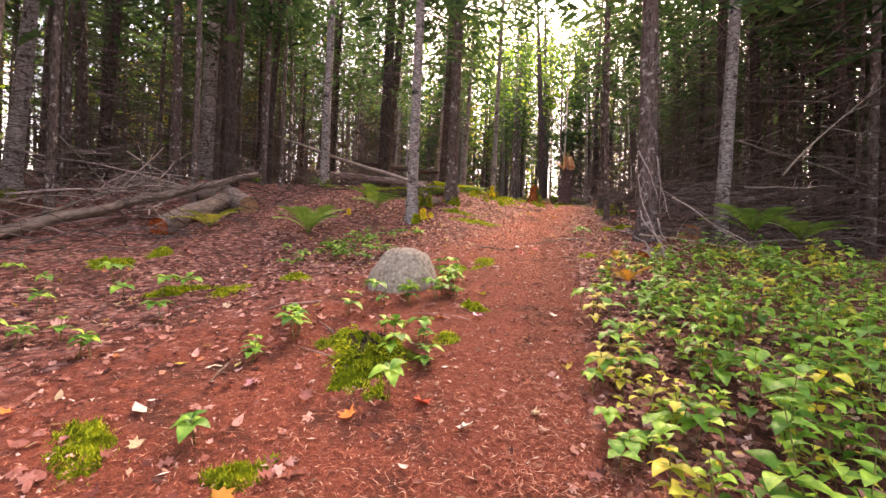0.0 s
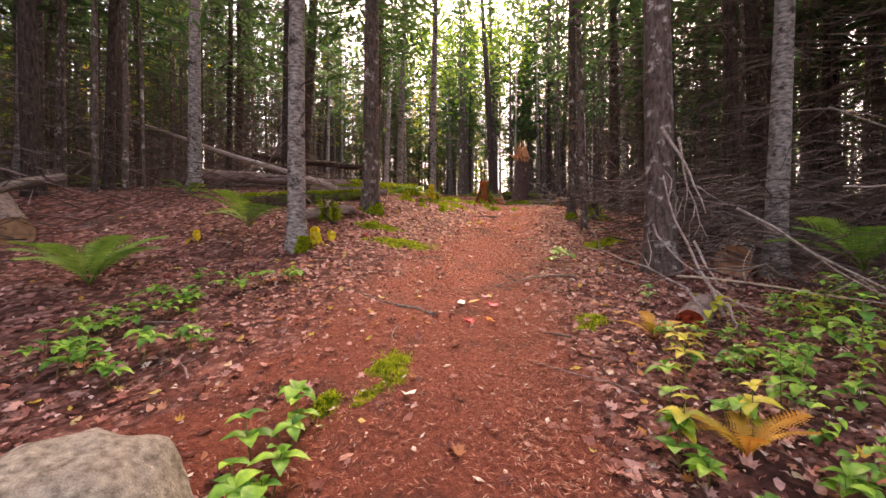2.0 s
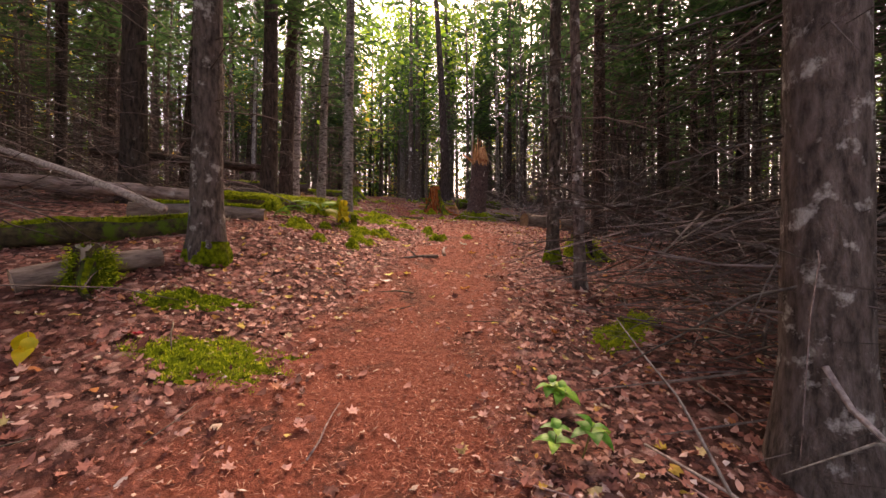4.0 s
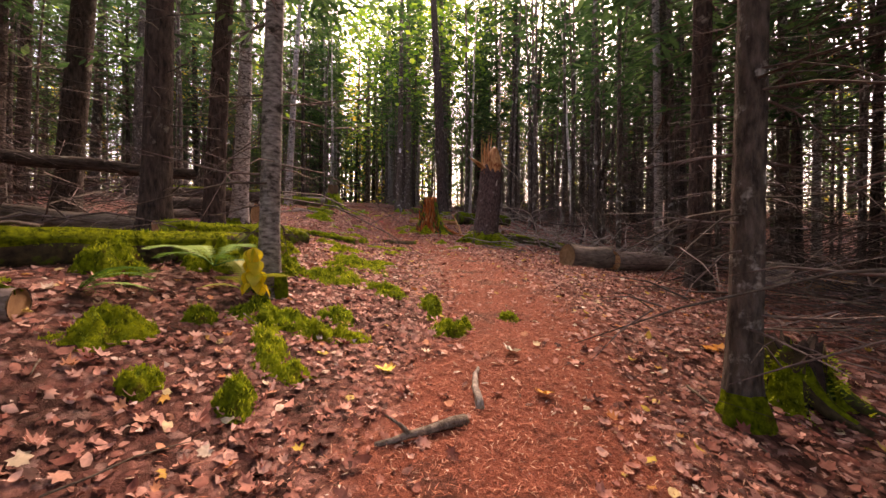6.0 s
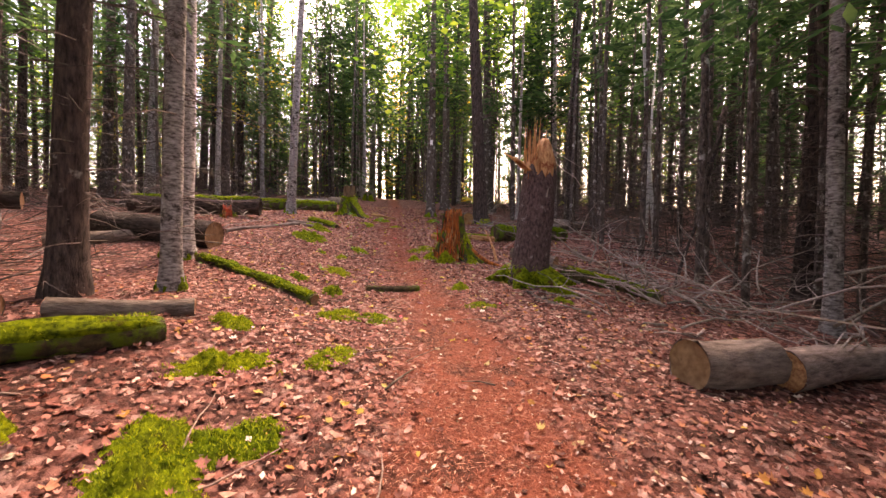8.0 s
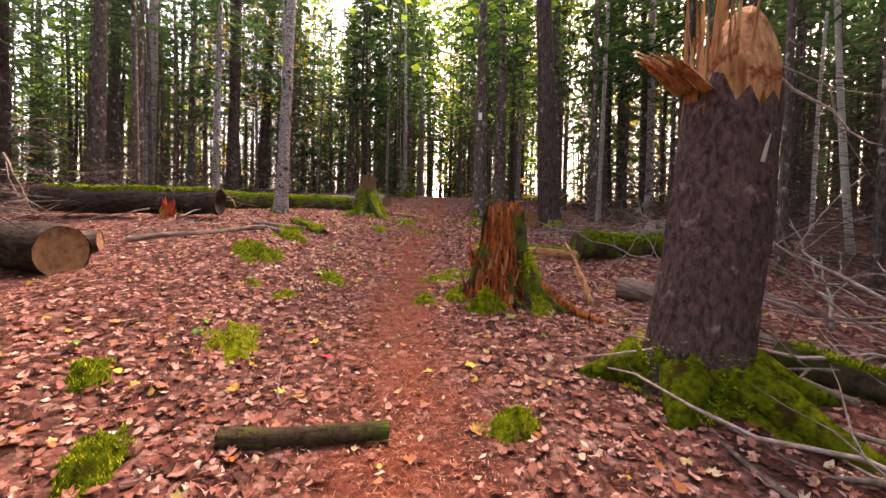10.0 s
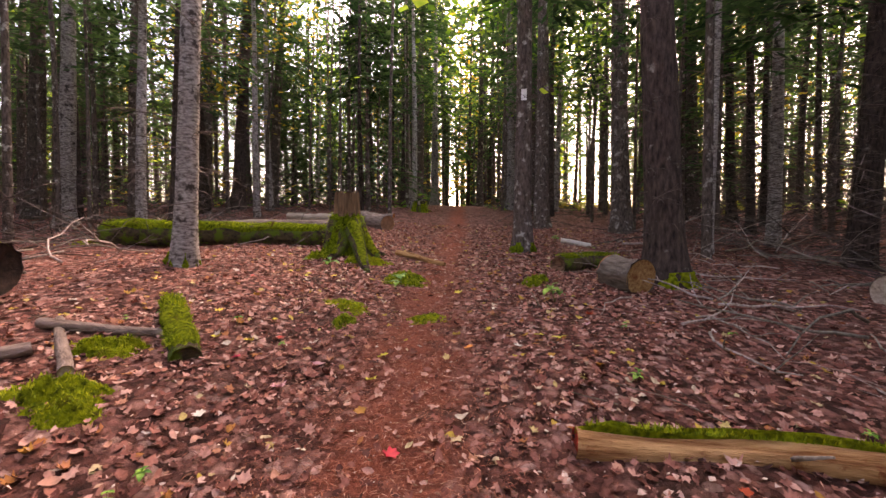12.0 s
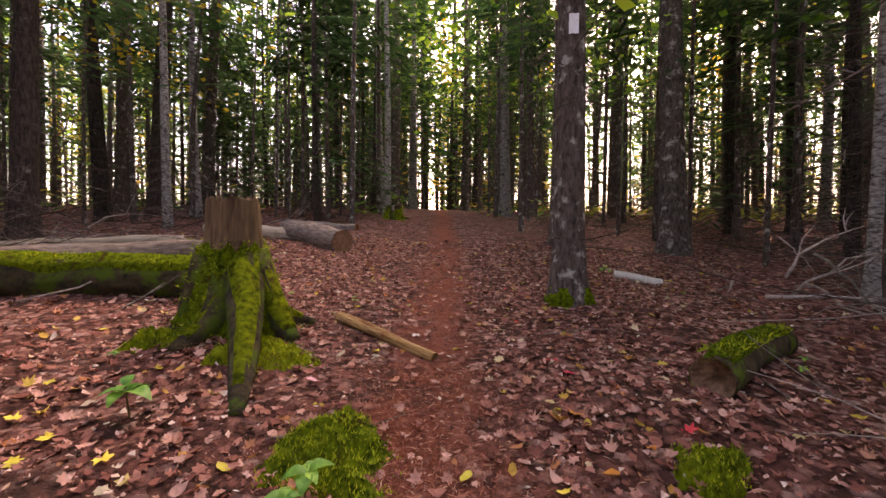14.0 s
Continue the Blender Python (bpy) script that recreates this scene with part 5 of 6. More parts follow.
stick((10.33, 20.98, 5.65), (8.33, 19.61, gz(8.33, 19.61)), 0.06, "dark dead pole leaning in the brush", 0.1, 3, M_DARK, 56)
stick((9.22, 17.94, gz(9.22, 17.94) + 0.6), (11.32, 16.4, gz(11.32, 16.4) + 1.9), 0.025, "thin grey pole leaning in the trees", 0.1, 1, None, 57)
stick((2.78, 11.62, gz(2.78, 11.62) + 0.01), (2.32, 11.45, gz(2.32, 11.45) + 0.01), 0.03, "worn root crossing the path", 0.03, 1, M_LOG, 58)
stick((2.89, 11.71, gz(2.89, 11.71) + 0.01), (3.01, 12.1, gz(3.01, 12.1) + 0.02), 0.025, "short branch on the path", 0.03, 0, None, 59)
stick((1.0, 6.5, gz(1.0, 6.5)), (0.2, 7.4, gz(0.2, 7.4)), 0.022, "worn root crossing the path", 0.05, 1, M_LOG, 60)
stick((2.6, 7.5, gz(2.6, 7.5) + 0.02), (1.6, 7.3, gz(1.6, 7.3)), 0.012, "thin twig on the path", 0.05, 1, None, 61)
stick((-8.54, 8.6, 1.71), (-4.8, 8.26, 1.02), 0.022, "pale bare dead branch in a brush pile", 0.2, 4, None, 301)
stick((-8.4, 8.9, 2.45), (-6.36, 8.28, 0.82), 0.02, "pale bare dead branch in a brush pile", 0.15, 3, None, 302)
stick((-6.31, 8.67, 1.75), (-4.81, 8.46, 1.08), 0.018, "pale bare dead branch in a brush pile", 0.1, 3, None, 303)
stick((-7.6, 7.59, 0.69), (-6.04, 8.57, 0.93), 0.03, "pale bare dead branch in a brush pile", 0.1, 2, None, 304)
stick((-6.57, 7.28, 0.35), (-5.72, 8.27, 1.06), 0.025, "pale bare dead branch in a brush pile", 0.1, 3, None, 305)
stick((-6.26, 8.28, 0.83), (-5.51, 8.56, 1.83), 0.018, "pale bare dead branch in a brush pile", 0.1, 3, None, 306)
stick((-8.85, 9.1, 3.03), (-8.09, 8.9, 1.82), 0.012, "pale bare dead branch in a brush pile", 0.1, 2, None, 307)
stick((4.96, 6.13, 1.28), (6.18, 5.91, 2.56), 0.016, "bare grey dead branch reaching out of dark undergrowth", 0.08, 4, None, 308)
stick((4.53, 6.44, 1.84), (6.24, 6.22, 1.25), 0.011, "bare grey dead branch reaching out of dark undergrowth", 0.08, 3, None, 309)
stick((4.57, 6.34, 1.12), (5.74, 6.12, 1.15), 0.01, "bare grey dead branch reaching out of dark undergrowth", 0.08, 3, None, 310)
stick((3.13, 6.75, 1.7), (3.27, 6.36, 0.87), 0.014, "bare grey dead branch reaching out of dark undergrowth", 0.06, 1, None, 311)
stick((3.37, 6.15, 0.9), (4.3, 5.15, -0.02), 0.014, "bare grey dead branch reaching out of dark undergrowth", 0.08, 3, None, 312)
stick((3.73, 7.34, 1.77), (3.83, 7.02, 0.66), 0.013, "dead branch in a tangle beside the path", 0.1, 3, None, 313)
stick((3.49, 6.78, 0.64), (3.44, 6.38, 0.24), 0.014, "dead branch in a tangle beside the path", 0.05, 2, None, 314)
stick((3.45, 6.48, 0.21), (3.68, 6.13, 0.06), 0.014, "dead branch in a tangle beside the path", 0.04, 1, M_GREYCUT, 315)
stick((3.59, 7.57, 0.84), (3.57, 6.66, 0.27), 0.014, "dead branch in a tangle beside the path", 0.06, 4, None, 316)
stick((4.9, 8.45, 1.78), (5.96, 8.26, 1.76), 0.009, "dead branch in a tangle beside the path", 0.06, 3, M_TWIG, 317)
stick((3.27, 6.21, 0.18), (3.17, 5.92, -0.02), 0.016, "dead branch in a tangle beside the path", 0.04, 1, None, 318)
stick((7.04, 28.98, 3.89), (7.62, 28.8, 4.39), 0.016, "bare grey dead branch above leaf litter", 0.08, 3, None, 319)
stick((6.55, 28.58, 3.75), (7.4, 28.38, 3.76), 0.022, "bare grey dead branch above leaf litter", 0.05, 2, None, 320)
stick((6.8, 28.39, 4.14), (7.2, 28.18, 3.65), 0.014, "bare grey dead branch above leaf litter", 0.08, 2, None, 321)
stick((8.4, 30.8, 4.29), (8.45, 30.28, 3.85), 0.012, "bare grey dead branch above leaf litter", 0.1, 3, None, 322)
stick((0.56, 27.97, 3.44), (1.14, 28.68, 3.83), 0.014, "bare grey dead branch above leaf litter", 0.1, 3, None, 323)
stick((6.72, 23.05, 3.4), (7.19, 23.08, 3.72), 0.01, "bare grey dead branch above leaf litter", 0.06, 2, None, 324)
stick((6.14, 22.6, 2.64), (6.62, 22.44, 3.19), 0.01, "bare grey dead branch above leaf litter", 0.1, 2, None, 325)
stick((7.53, 23.52, 4.24), (7.98, 23.54, 4.11), 0.01, "bare grey dead branch above leaf litter", 0.04, 1, None, 326)
stick((-3.5, 25.92, 2.23), (-3.48, 27.49, 4.5), 0.018, "bare grey dead branch above leaf litter", 0.2, 4, M_TWIG, 327)
stick((-4.61, 26.92, 3.88), (-2.74, 28.03, 4.71), 0.03, "bare grey dead branch above leaf litter", 0.2, 4, M_TWIG, 328)
stick((-0.57, 21.49, 3.84), (-0.21, 21.46, 3.17), 0.014, "bare grey dead branch above leaf litter", 0.05, 1, None, 329)
stick((6.25, 20.08, 4.43), (6.9, 19.83, 3.53), 0.008, "bare grey dead branch above leaf litter", 0.15, 2, None, 330)
stick((7.58, 19.4, 3.2), (7.49, 18.98, 2.5), 0.014, "bare grey dead branch above leaf litter", 0.1, 3, None, 331)
stick((8.11, 16.73, 2.01), (8.84, 15.54, 3.08), 0.02, "bare grey dead branch above leaf litter", 0.1, 3, None, 332)
stick((6.51, 15.07, 3.35), (6.86, 14.28, 3.72), 0.012, "bare grey dead branch above leaf litter", 0.1, 3, M_TWIG, 333)
stick((1.72, 24.65, 2.86), (2.66, 24.38, 2.76), 0.009, "bare grey dead branch above leaf litter", 0.05, 1, None, 334)
stick((4.65, 24.86, 2.78), (5.34, 25.19, 2.81), 0.014, "bare grey dead branch above leaf litter", 0.02, 0, None, 335)
stick((-0.47, 25.97, 3.16), (0.72, 25.62, 3.04), 0.008, "bare grey dead branch above leaf litter", 0.1, 4, None, 336)
stick((-0.94, 26.56, 3.41), (-0.43, 27.0, 3.82), 0.008, "bare grey dead branch above leaf litter", 0.1, 4, None, 337)
r_ = random.Random(77)
twig_geo = Geo()
for i in range(150):
    y = r_.uniform(1.5, 31)
    x = float(track(y)) + r_.choice((-1, 1)) * r_.uniform(0.2, 3.2)
    a, l, q = r_.uniform(0, 6.283), r_.uniform(0.12, 0.7), r_.uniform(0.003, 0.010)
    p1 = (x + math.cos(a) * l, y + math.sin(a) * l)
    pts = bent((x, y, gz(x, y) + 0.014), (*p1, gz(*p1) + 0.018), 5, l * 0.06, r_)
    tube(twig_geo, pts, [q, q * 0.9, q * 0.8, q * 0.65, q * 0.4], 5)
single("fallen_twigs", twig_geo, M_TWIGS, Matrix(), "small fallen twigs scattered over the forest floor", "twigs", kind="stuff")



# ---- moss ----
def moss_patch(x, y, rx, ry, h, turn=0.0, seed=0):
    """A ragged cushion: lumps that rise out of the litter and gaps that sink under it."""
    r = random.Random(seed)
    g, tufts, n, m = Geo(), Geo(), 44, 13
    z0 = gz(x, y)
    c, s = math.cos(turn), math.sin(turn)

    def at(a, f):
        k = 1.15 + 0.55 * noise.noise((1.3 * math.cos(a), 1.3 * math.sin(a), seed * 3.1)) + 0.4 * noise.noise((4 * math.cos(a), 4 * math.sin(a), seed))
        u, v = math.cos(a) * rx * f * k, math.sin(a) * ry * f * k
        px, py = c * u - s * v, s * u + c * v
        lump = noise.noise((px * 6 + seed, py * 6, 0.3)) * 0.9 + noise.noise((px * 15, py * 15 + seed, 0.7)) * 0.7 + noise.noise((px * 38, py * 38 + seed, 1.7)) * 0.3
        up = (h + 0.015) * ((1 - f ** 2.0) * (0.85 + lump) - 0.30 * f ** 2) - 0.008
        return Vector((px, py, gz(x + px, y + py) - z0 + up)), up
    verts = [at(6.283 * j / n, (i + 0.02) / (m - 1))[0] for i in range(m) for j in range(n)]
    g.add(verts, [(i * n + j, i * n + (j + 1) % n, (i + 1) * n + (j + 1) % n, (i + 1) * n + j) for i in range(m - 1) for j in range(n)])
    ob = thing("moss_patch", Matrix.Translation((x, y, z0)), "cushion of yellow-green moss on the forest floor", "moss", "moss patches")
    part("cushion", g, M_MOSS, ob)
    for _ in range(int(min(4200, 26000 * rx * ry)) + 120):
        q, up = at(r.uniform(0, 6.283), math.sqrt(r.random()) * 1.05)
        if up < -0.012:
            continue
        e = q + Vector((r.uniform(-0.7, 0.7), r.uniform(-0.7, 0.7), 1)) * r.uniform(0.010, 0.026)
        t = Vector((r.uniform(-1, 1), r.uniform(-1, 1), 0)) * 0.005
        tufts.add([q + t, q - t, e], [(0, 1, 2)])
    tagged(part("moss_fuzz", tufts, M_TUFT, ob), kind="stuff")
    return ob


for k, (x, y, rx, ry, h) in enumerate((
        (-3.95, 5.2, 0.28, 0.22, 0.05), (-3.8, 5.9, 0.18, 0.3, 0.06), (-2.45, 4.1, 0.35, 0.14, 0.04), (-1.95, 4.15, 0.22, 0.16, 0.03), (-0.62, 2.95, 0.16, 0.2, 0.05),
        (-0.4, 2.45, 0.22, 0.16, 0.05), (-1.4, 1.75, 0.24, 0.12, 0.03), (-1.2, 1.3, 0.12, 0.1, 0.05), (-0.8, 1.35, 0.2, 0.12, 0.03), (-0.75, 1.7, 0.14, 0.1, 0.03),
        (0.08, 3.05, 0.12, 0.1, 0.02), (0.62, 5.6, 0.3, 0.14, 0.015), (0.3, 5.3, 0.2, 0.08, 0.015), (-1.5, 4.6, 0.2, 0.16, 0.04), (0.35, 3.75, 0.14, 0.08, 0.04),
        (0.8, 9.1, 0.55, 0.3, 0.03), (0.45, 9.9, 0.4, 0.14, 0.05), (3.9, 9.3, 0.5, 0.22, 0.05), (2.2, 6.25, 0.22, 0.12, 0.04))):
    moss_patch(x, y, rx, ry, h, 0.4 * k, k + 1)
for k, (x, y, rx, ry, h) in enumerate((
        (2.93, 13.11, 0.10, 0.2, 0.10), (2.4, 14.8, 0.25, 0.6, 0.06), (2.13, 13.81, 0.3, 0.25, 0.06), (1.61, 12.8, 0.22, 0.14, 0.06), (1.34, 12.57, 0.12, 0.1, 0.08),
        (2.04, 12.52, 0.1, 0.3, 0.07), (1.77, 12.24, 0.3, 0.12, 0.06), (2.28, 16.01, 0.22, 0.35, 0.08), (2.04, 16.93, 0.3, 0.16, 0.08), (3.0, 16.26, 0.16, 0.3, 0.04),
        (3.28, 17.55, 0.3, 0.2, 0.04), (1.1, 13.48, 0.12, 0.1, 0.07), (2.56, 20.15, 0.2, 0.42, 0.05), (2.1, 19.42, 0.12, 0.2, 0.05), (4.55, 19.21, 0.2, 0.12, 0.06),
        (2.91, 17.67, 0.32, 0.2, 0.05), (4.61, 18.16, 0.12, 0.25, 0.03), (2.71, 18.74, 0.24, 0.14, 0.10), (1.61, 22.47, 0.34, 0.25, 0.12))):
    moss_patch(x, y, rx, ry, h, 0.3 * k, k + 31)
for k, (x, y, rx, ry, h) in enumerate((
        (1.85, 22.25, 0.3, 0.25, 0.10), (2.83, 21.89, 0.14, 0.3, 0.03), (2.53, 21.25, 0.14, 0.1, 0.04), (2.14, 21.43, 0.1, 0.08, 0.05), (4.25, 22.19, 0.25, 0.4, 0.02),
        (2.81, 25.4, 0.24, 0.16, 0.03), (2.89, 24.99, 0.1, 0.16, 0.03), (3.2, 26.67, 0.26, 0.4, 0.06), (4.77, 26.47, 0.18, 0.14, 0.10), (1.78, 23.46, 0.2, 0.3, 0.08),
        (1.52, 24.08, 0.12, 0.25, 0.08), (3.94, 21.31, 0.16, 0.14, 0.05), (2.56, 27.62, 0.3, 0.2, 0.06), (5.85, 18.47, 0.1, 0.22, 0.04), (-1.03, 32.27, 0.5, 0.3, 0.05), (-3.06, 29.0, 0.4, 0.2, 0.06))):
    moss_patch(x, y, rx, ry, h, 0.5 * k, k + 61)
for k, (x, y, rx, ry, h) in enumerate(((4.55, 21.05, 0.2, 0.16, 0.14), (4.3, 21.4, 0.14, 0.16, 0.10), (5.05, 21.1, 0.16, 0.14, 0.08), (2.45, 27.6, 0.2, 0.3, 0.10), (1.7, 27.75, 0.2, 0.16, 0.12), (5.62, 19.40, 0.2, 0.14, 0.10), (6.08, 19.3, 0.13, 0.26, 0.12))):
    moss_patch(x, y, rx, ry, h, 0.7 * k, k + 91)
for k, (x, y, rx, ry, h) in enumerate((
        (2.97, 12.67, 0.15, 0.12, 0.08), (3.12, 12.74, 0.08, 0.06, 0.05), (2.15, 12.85, 0.20, 0.13, 0.05), (1.82, 12.62, 0.26, 0.16, 0.07), (2.6, 13.52, 0.16, 0.26, 0.05), (2.27, 14.35, 0.22, 0.3, 0.05),
        (1.66, 13.83, 0.22, 0.2, 0.16), (1.42, 14.9, 0.26, 0.22, 0.16), (1.0, 12.2, 0.26, 0.14, 0.09), (1.7, 11.74, 0.14, 0.10, 0.07), (1.93, 12.02, 0.12, 0.10, 0.05), (1.2, 13.6, 0.3, 0.16, 0.2),
        (0.55, 13.3, 0.3, 0.2, 0.18), (2.62, 15.1, 0.2, 0.4, 0.05), (3.6, 25.2, 0.22, 0.14, 0.02), (1.3, 11.8, 0.10, 0.08, 0.08), (3.55, 12.95, 0.10, 0.08, 0.03), (2.3, 28.0, 0.2, 0.2, 0.2))):
    moss_patch(x, y, rx, ry, h, 0.9 * k, k + 131)


# ---- low plants ----
def leaf_geo(length, width, fold=0.25, droop=0.3, lobes=False):
    """A leaf along +x with a folded midrib, drooping at the tip."""
    g, n = Geo(), 7
    prof = (0.0, 0.62, 0.95, 1.0, 0.82, 0.48, 0.0)
    verts = []
    for i in range(n):
        t = i / (n - 1)
        z = 0.12 * length * math.sin(math.pi * t) - droop * length * t * t
        w = width / 2 * prof[i]
        if lobes and i in (2, 4):
            w *= 1.2
        verts += [(t * length, -w, z + fold * w), (t * length, 0, z), (t * length, w, z + fold * w)]
    faces = []
    for i in range(n - 1):
        a = 3 * i
        faces += [(a, a + 3, a + 4, a + 1), (a + 1, a + 4, a + 5, a + 2)]
    return g.add(verts, faces)


LEAF_ME = leaf_geo(0.085, 0.058).mesh("leaf", M_LEAF)
LEAF_YE = leaf_geo(0.085, 0.058).mesh("leaf", M_LIME)
LEAF_BIG = leaf_geo(0.14, 0.10, 0.15, 0.25).mesh("leaf", M_LEAF)
LEAF_SM = leaf_geo(0.062, 0.042).mesh("leaf", M_LEAF)
LEAF_SMY = leaf_geo(0.062, 0.042).mesh("leaf", M_LIME)


def plant(name, label, tiers, seed, m):
    """A herb: whorls of leaves (height, count, leaf mesh, tilt) on a thin stem."""
    r = random.Random(seed)
    ob = thing(name, m, label, "plant", "low forest plants")
    top = max(t[0] for t in tiers)
    lean = (r.uniform(-0.15, 0.15), r.uniform(-0.15, 0.15))
    part("stem", tube(Geo(), [(lean[0] * z, lean[1] * z, z) for z in (-0.02, top * 0.5, top)], [0.0035, 0.003, 0.002], 5), M_STEM, ob)
    for z, count, me, tilt in tiers:
        a0 = r.uniform(0, 360)
        for k in range(count):
            part("leaf", me, None, ob, "", pose(lean[0] * z, lean[1] * z, z, 0, tilt + r.uniform(-12, 12), a0 + 360 * k / count + r.uniform(-14, 14)) @ Matrix.Scale(r.uniform(0.75, 1.2), 4))
    return ob


away = pose(-60, 70, gz(-60, 70))
BUNCH = [plant("bunchberry", "low bunchberry with a whorl of fresh green leaves", [(0.09, 5, LEAF_ME, -8), (0.11, 2, LEAF_SM, -30)], 1, away),
         plant("bunchberry", "low bunchberry with a whorl of fresh green leaves", [(0.12, 6, LEAF_ME, -5)], 2, away),
         plant("bunchberry", "low bunchberry with a whorl of fresh green leaves", [(0.07, 4, LEAF_ME, -14), (0.13, 4, LEAF_SM, -20)], 3, away)]
SHRUB = [plant("low_shrub", "leafy green low shrub growing beside the path", [(0.10, 3, LEAF_SM, 0), (0.17, 3, LEAF_ME, -5), (0.23, 3, LEAF_SM, -5), (0.28, 4, LEAF_ME, -15), (0.33, 3, LEAF_SM, -35)], 4, away),
         plant("low_shrub", "leafy green low shrub growing beside the path", [(0.12, 2, LEAF_ME, 5), (0.2, 3, LEAF_SM, 0), (0.27, 3, LEAF_SM, -10), (0.34, 3, LEAF_ME, -10), (0.4, 4, LEAF_SM, -30)], 5, away),
         plant("low_shrub", "yellow-green low shrub growing beside the path", [(0.08, 3, LEAF_SMY, 0), (0.14, 4, LEAF_YE, -5), (0.2, 3, LEAF_SMY, -25)], 6, away),
         plant("broad_herb", "herb with broad green leaves beside the path", [(0.10, 3, LEAF_BIG, -12)], 7, away)]


def put(pick, x, y, s):
    copy_thing(pick, pose(x, y, gz(x, y), rnd.uniform(-8, 8), rnd.uniform(-8, 8), rnd.uniform(0, 360)) @ Matrix.Scale(s, 4))


for spots in (((-4.09, 4.23), (-3.66, 4.14), (-3.31, 4.46), (-3.18, 3.46), (-2.76, 3.73), (-2.11, 3.2), (-2.59, 2.73), (-2.56, 2.85), (-2.08, 2.52), (-2.82, 2.89), (-2.45, 3.97),
               (-2.31, 4.09), (-0.99, 3.15), (-0.88, 2.95), (-0.27, 3.02), (-0.07, 3.06), (-0.27, 2.7), (-0.11, 2.7), (-0.32, 2.34), (-0.97, 1.91), (-1.14, 2.67), (-0.78, 3.39)),
              ((0.14, 4.62), (-0.15, 3.78), (-1.81, 6.72), (-1.5, 6.56), (-1.26, 6.64), (-1.09, 6.91), (-1.44, 5.96), (-1.74, 6.2), (-2.19, 6.33), (-1.91, 5.96), (-1.2, 5.95),
               (-1.24, 5.93), (-1.57, 6.56), (-0.59, 3.82), (-0.38, 3.72), (-0.19, 3.8), (-0.05, 4.01), (0.09, 4.04), (0.06, 4.61), (0.15, 4.39), (0.13, 4.92), (0.1, 4.21), (0.24, 5.11)),
              ((0.1, 3.92), (-1.65, 5.32), (-1.81, 5.82), (-1.75, 6.22), (-1.39, 6.14), (-1.5, 6.92), (-0.92, 6.02), (-1.0, 6.63), (-1.61, 6.81), (-1.39, 6.99), (-0.98, 7.28),
               (-0.94, 5.7), (-1.74, 5.13), (2.85, 8.33), (2.64, 8.0), (-0.33, 7.69), (-0.71, 7.56), (3.0, 6.55), (4.83, 25.71), (2.15, 26.87), (5.93, 30.53), (3.17, 26.27)),
              ((2.1, 5.15), (1.9, 4.8), (2.29, 4.4), (2.52, 4.34), (2.71, 4.41), (2.59, 4.1), (1.59, 4.06), (1.26, 3.77), (2.08, 4.18), (1.65, 3.86), (1.98, 3.83), (2.1, 3.86), (1.8, 3.68),
               (1.56, 3.91), (2.23, 4.13), (3.01, 4.46))):
    for x, y in spots:
        for _ in range(2 if rnd.random() < 0.55 else 1):
            put(rnd.choice(BUNCH), x + rnd.uniform(-0.09, 0.09), y + rnd.uniform(-0.09, 0.09), rnd.uniform(0.9, 1.45))
made = 0
while made < 165:
    y = rnd.uniform(1.3, 6.4)
    left = float(np.interp(y, (1.2, 2.4, 4.6, 6.4), (0.72, 0.85, 1.75, 2.75)))
    x = left + rnd.random() ** 1.3 * float(np.interp(y, (1.2, 4, 6.4), (2.8, 2.6, 1.6)))
    if y > 3.4 and rnd.random() < 0.75:
        continue
    made += 1
    put(rnd.choice(SHRUB[:2] + SHRUB if x - left > 0.5 else BUNCH + SHRUB[2:]), x, y, rnd.uniform(0.75, 1.25))
for x, y in ((-1.14, 7.05), (-1.19, 6.67), (-0.7, 6.2), (-0.86, 7.39), (-1.13, 7.58), (-0.79, 6.05), (-0.36, 7.59), (-1.3, 6.4), (-1.0, 6.9), (2.64, 5.34), (2.46, 5.3), (2.83, 5.26), (2.89, 5.48)):
    for _ in range(2):
        put(rnd.choice(BUNCH), x + rnd.uniform(-0.12, 0.12), y + rnd.uniform(-0.12, 0.12), rnd.uniform(0.85, 1.25))


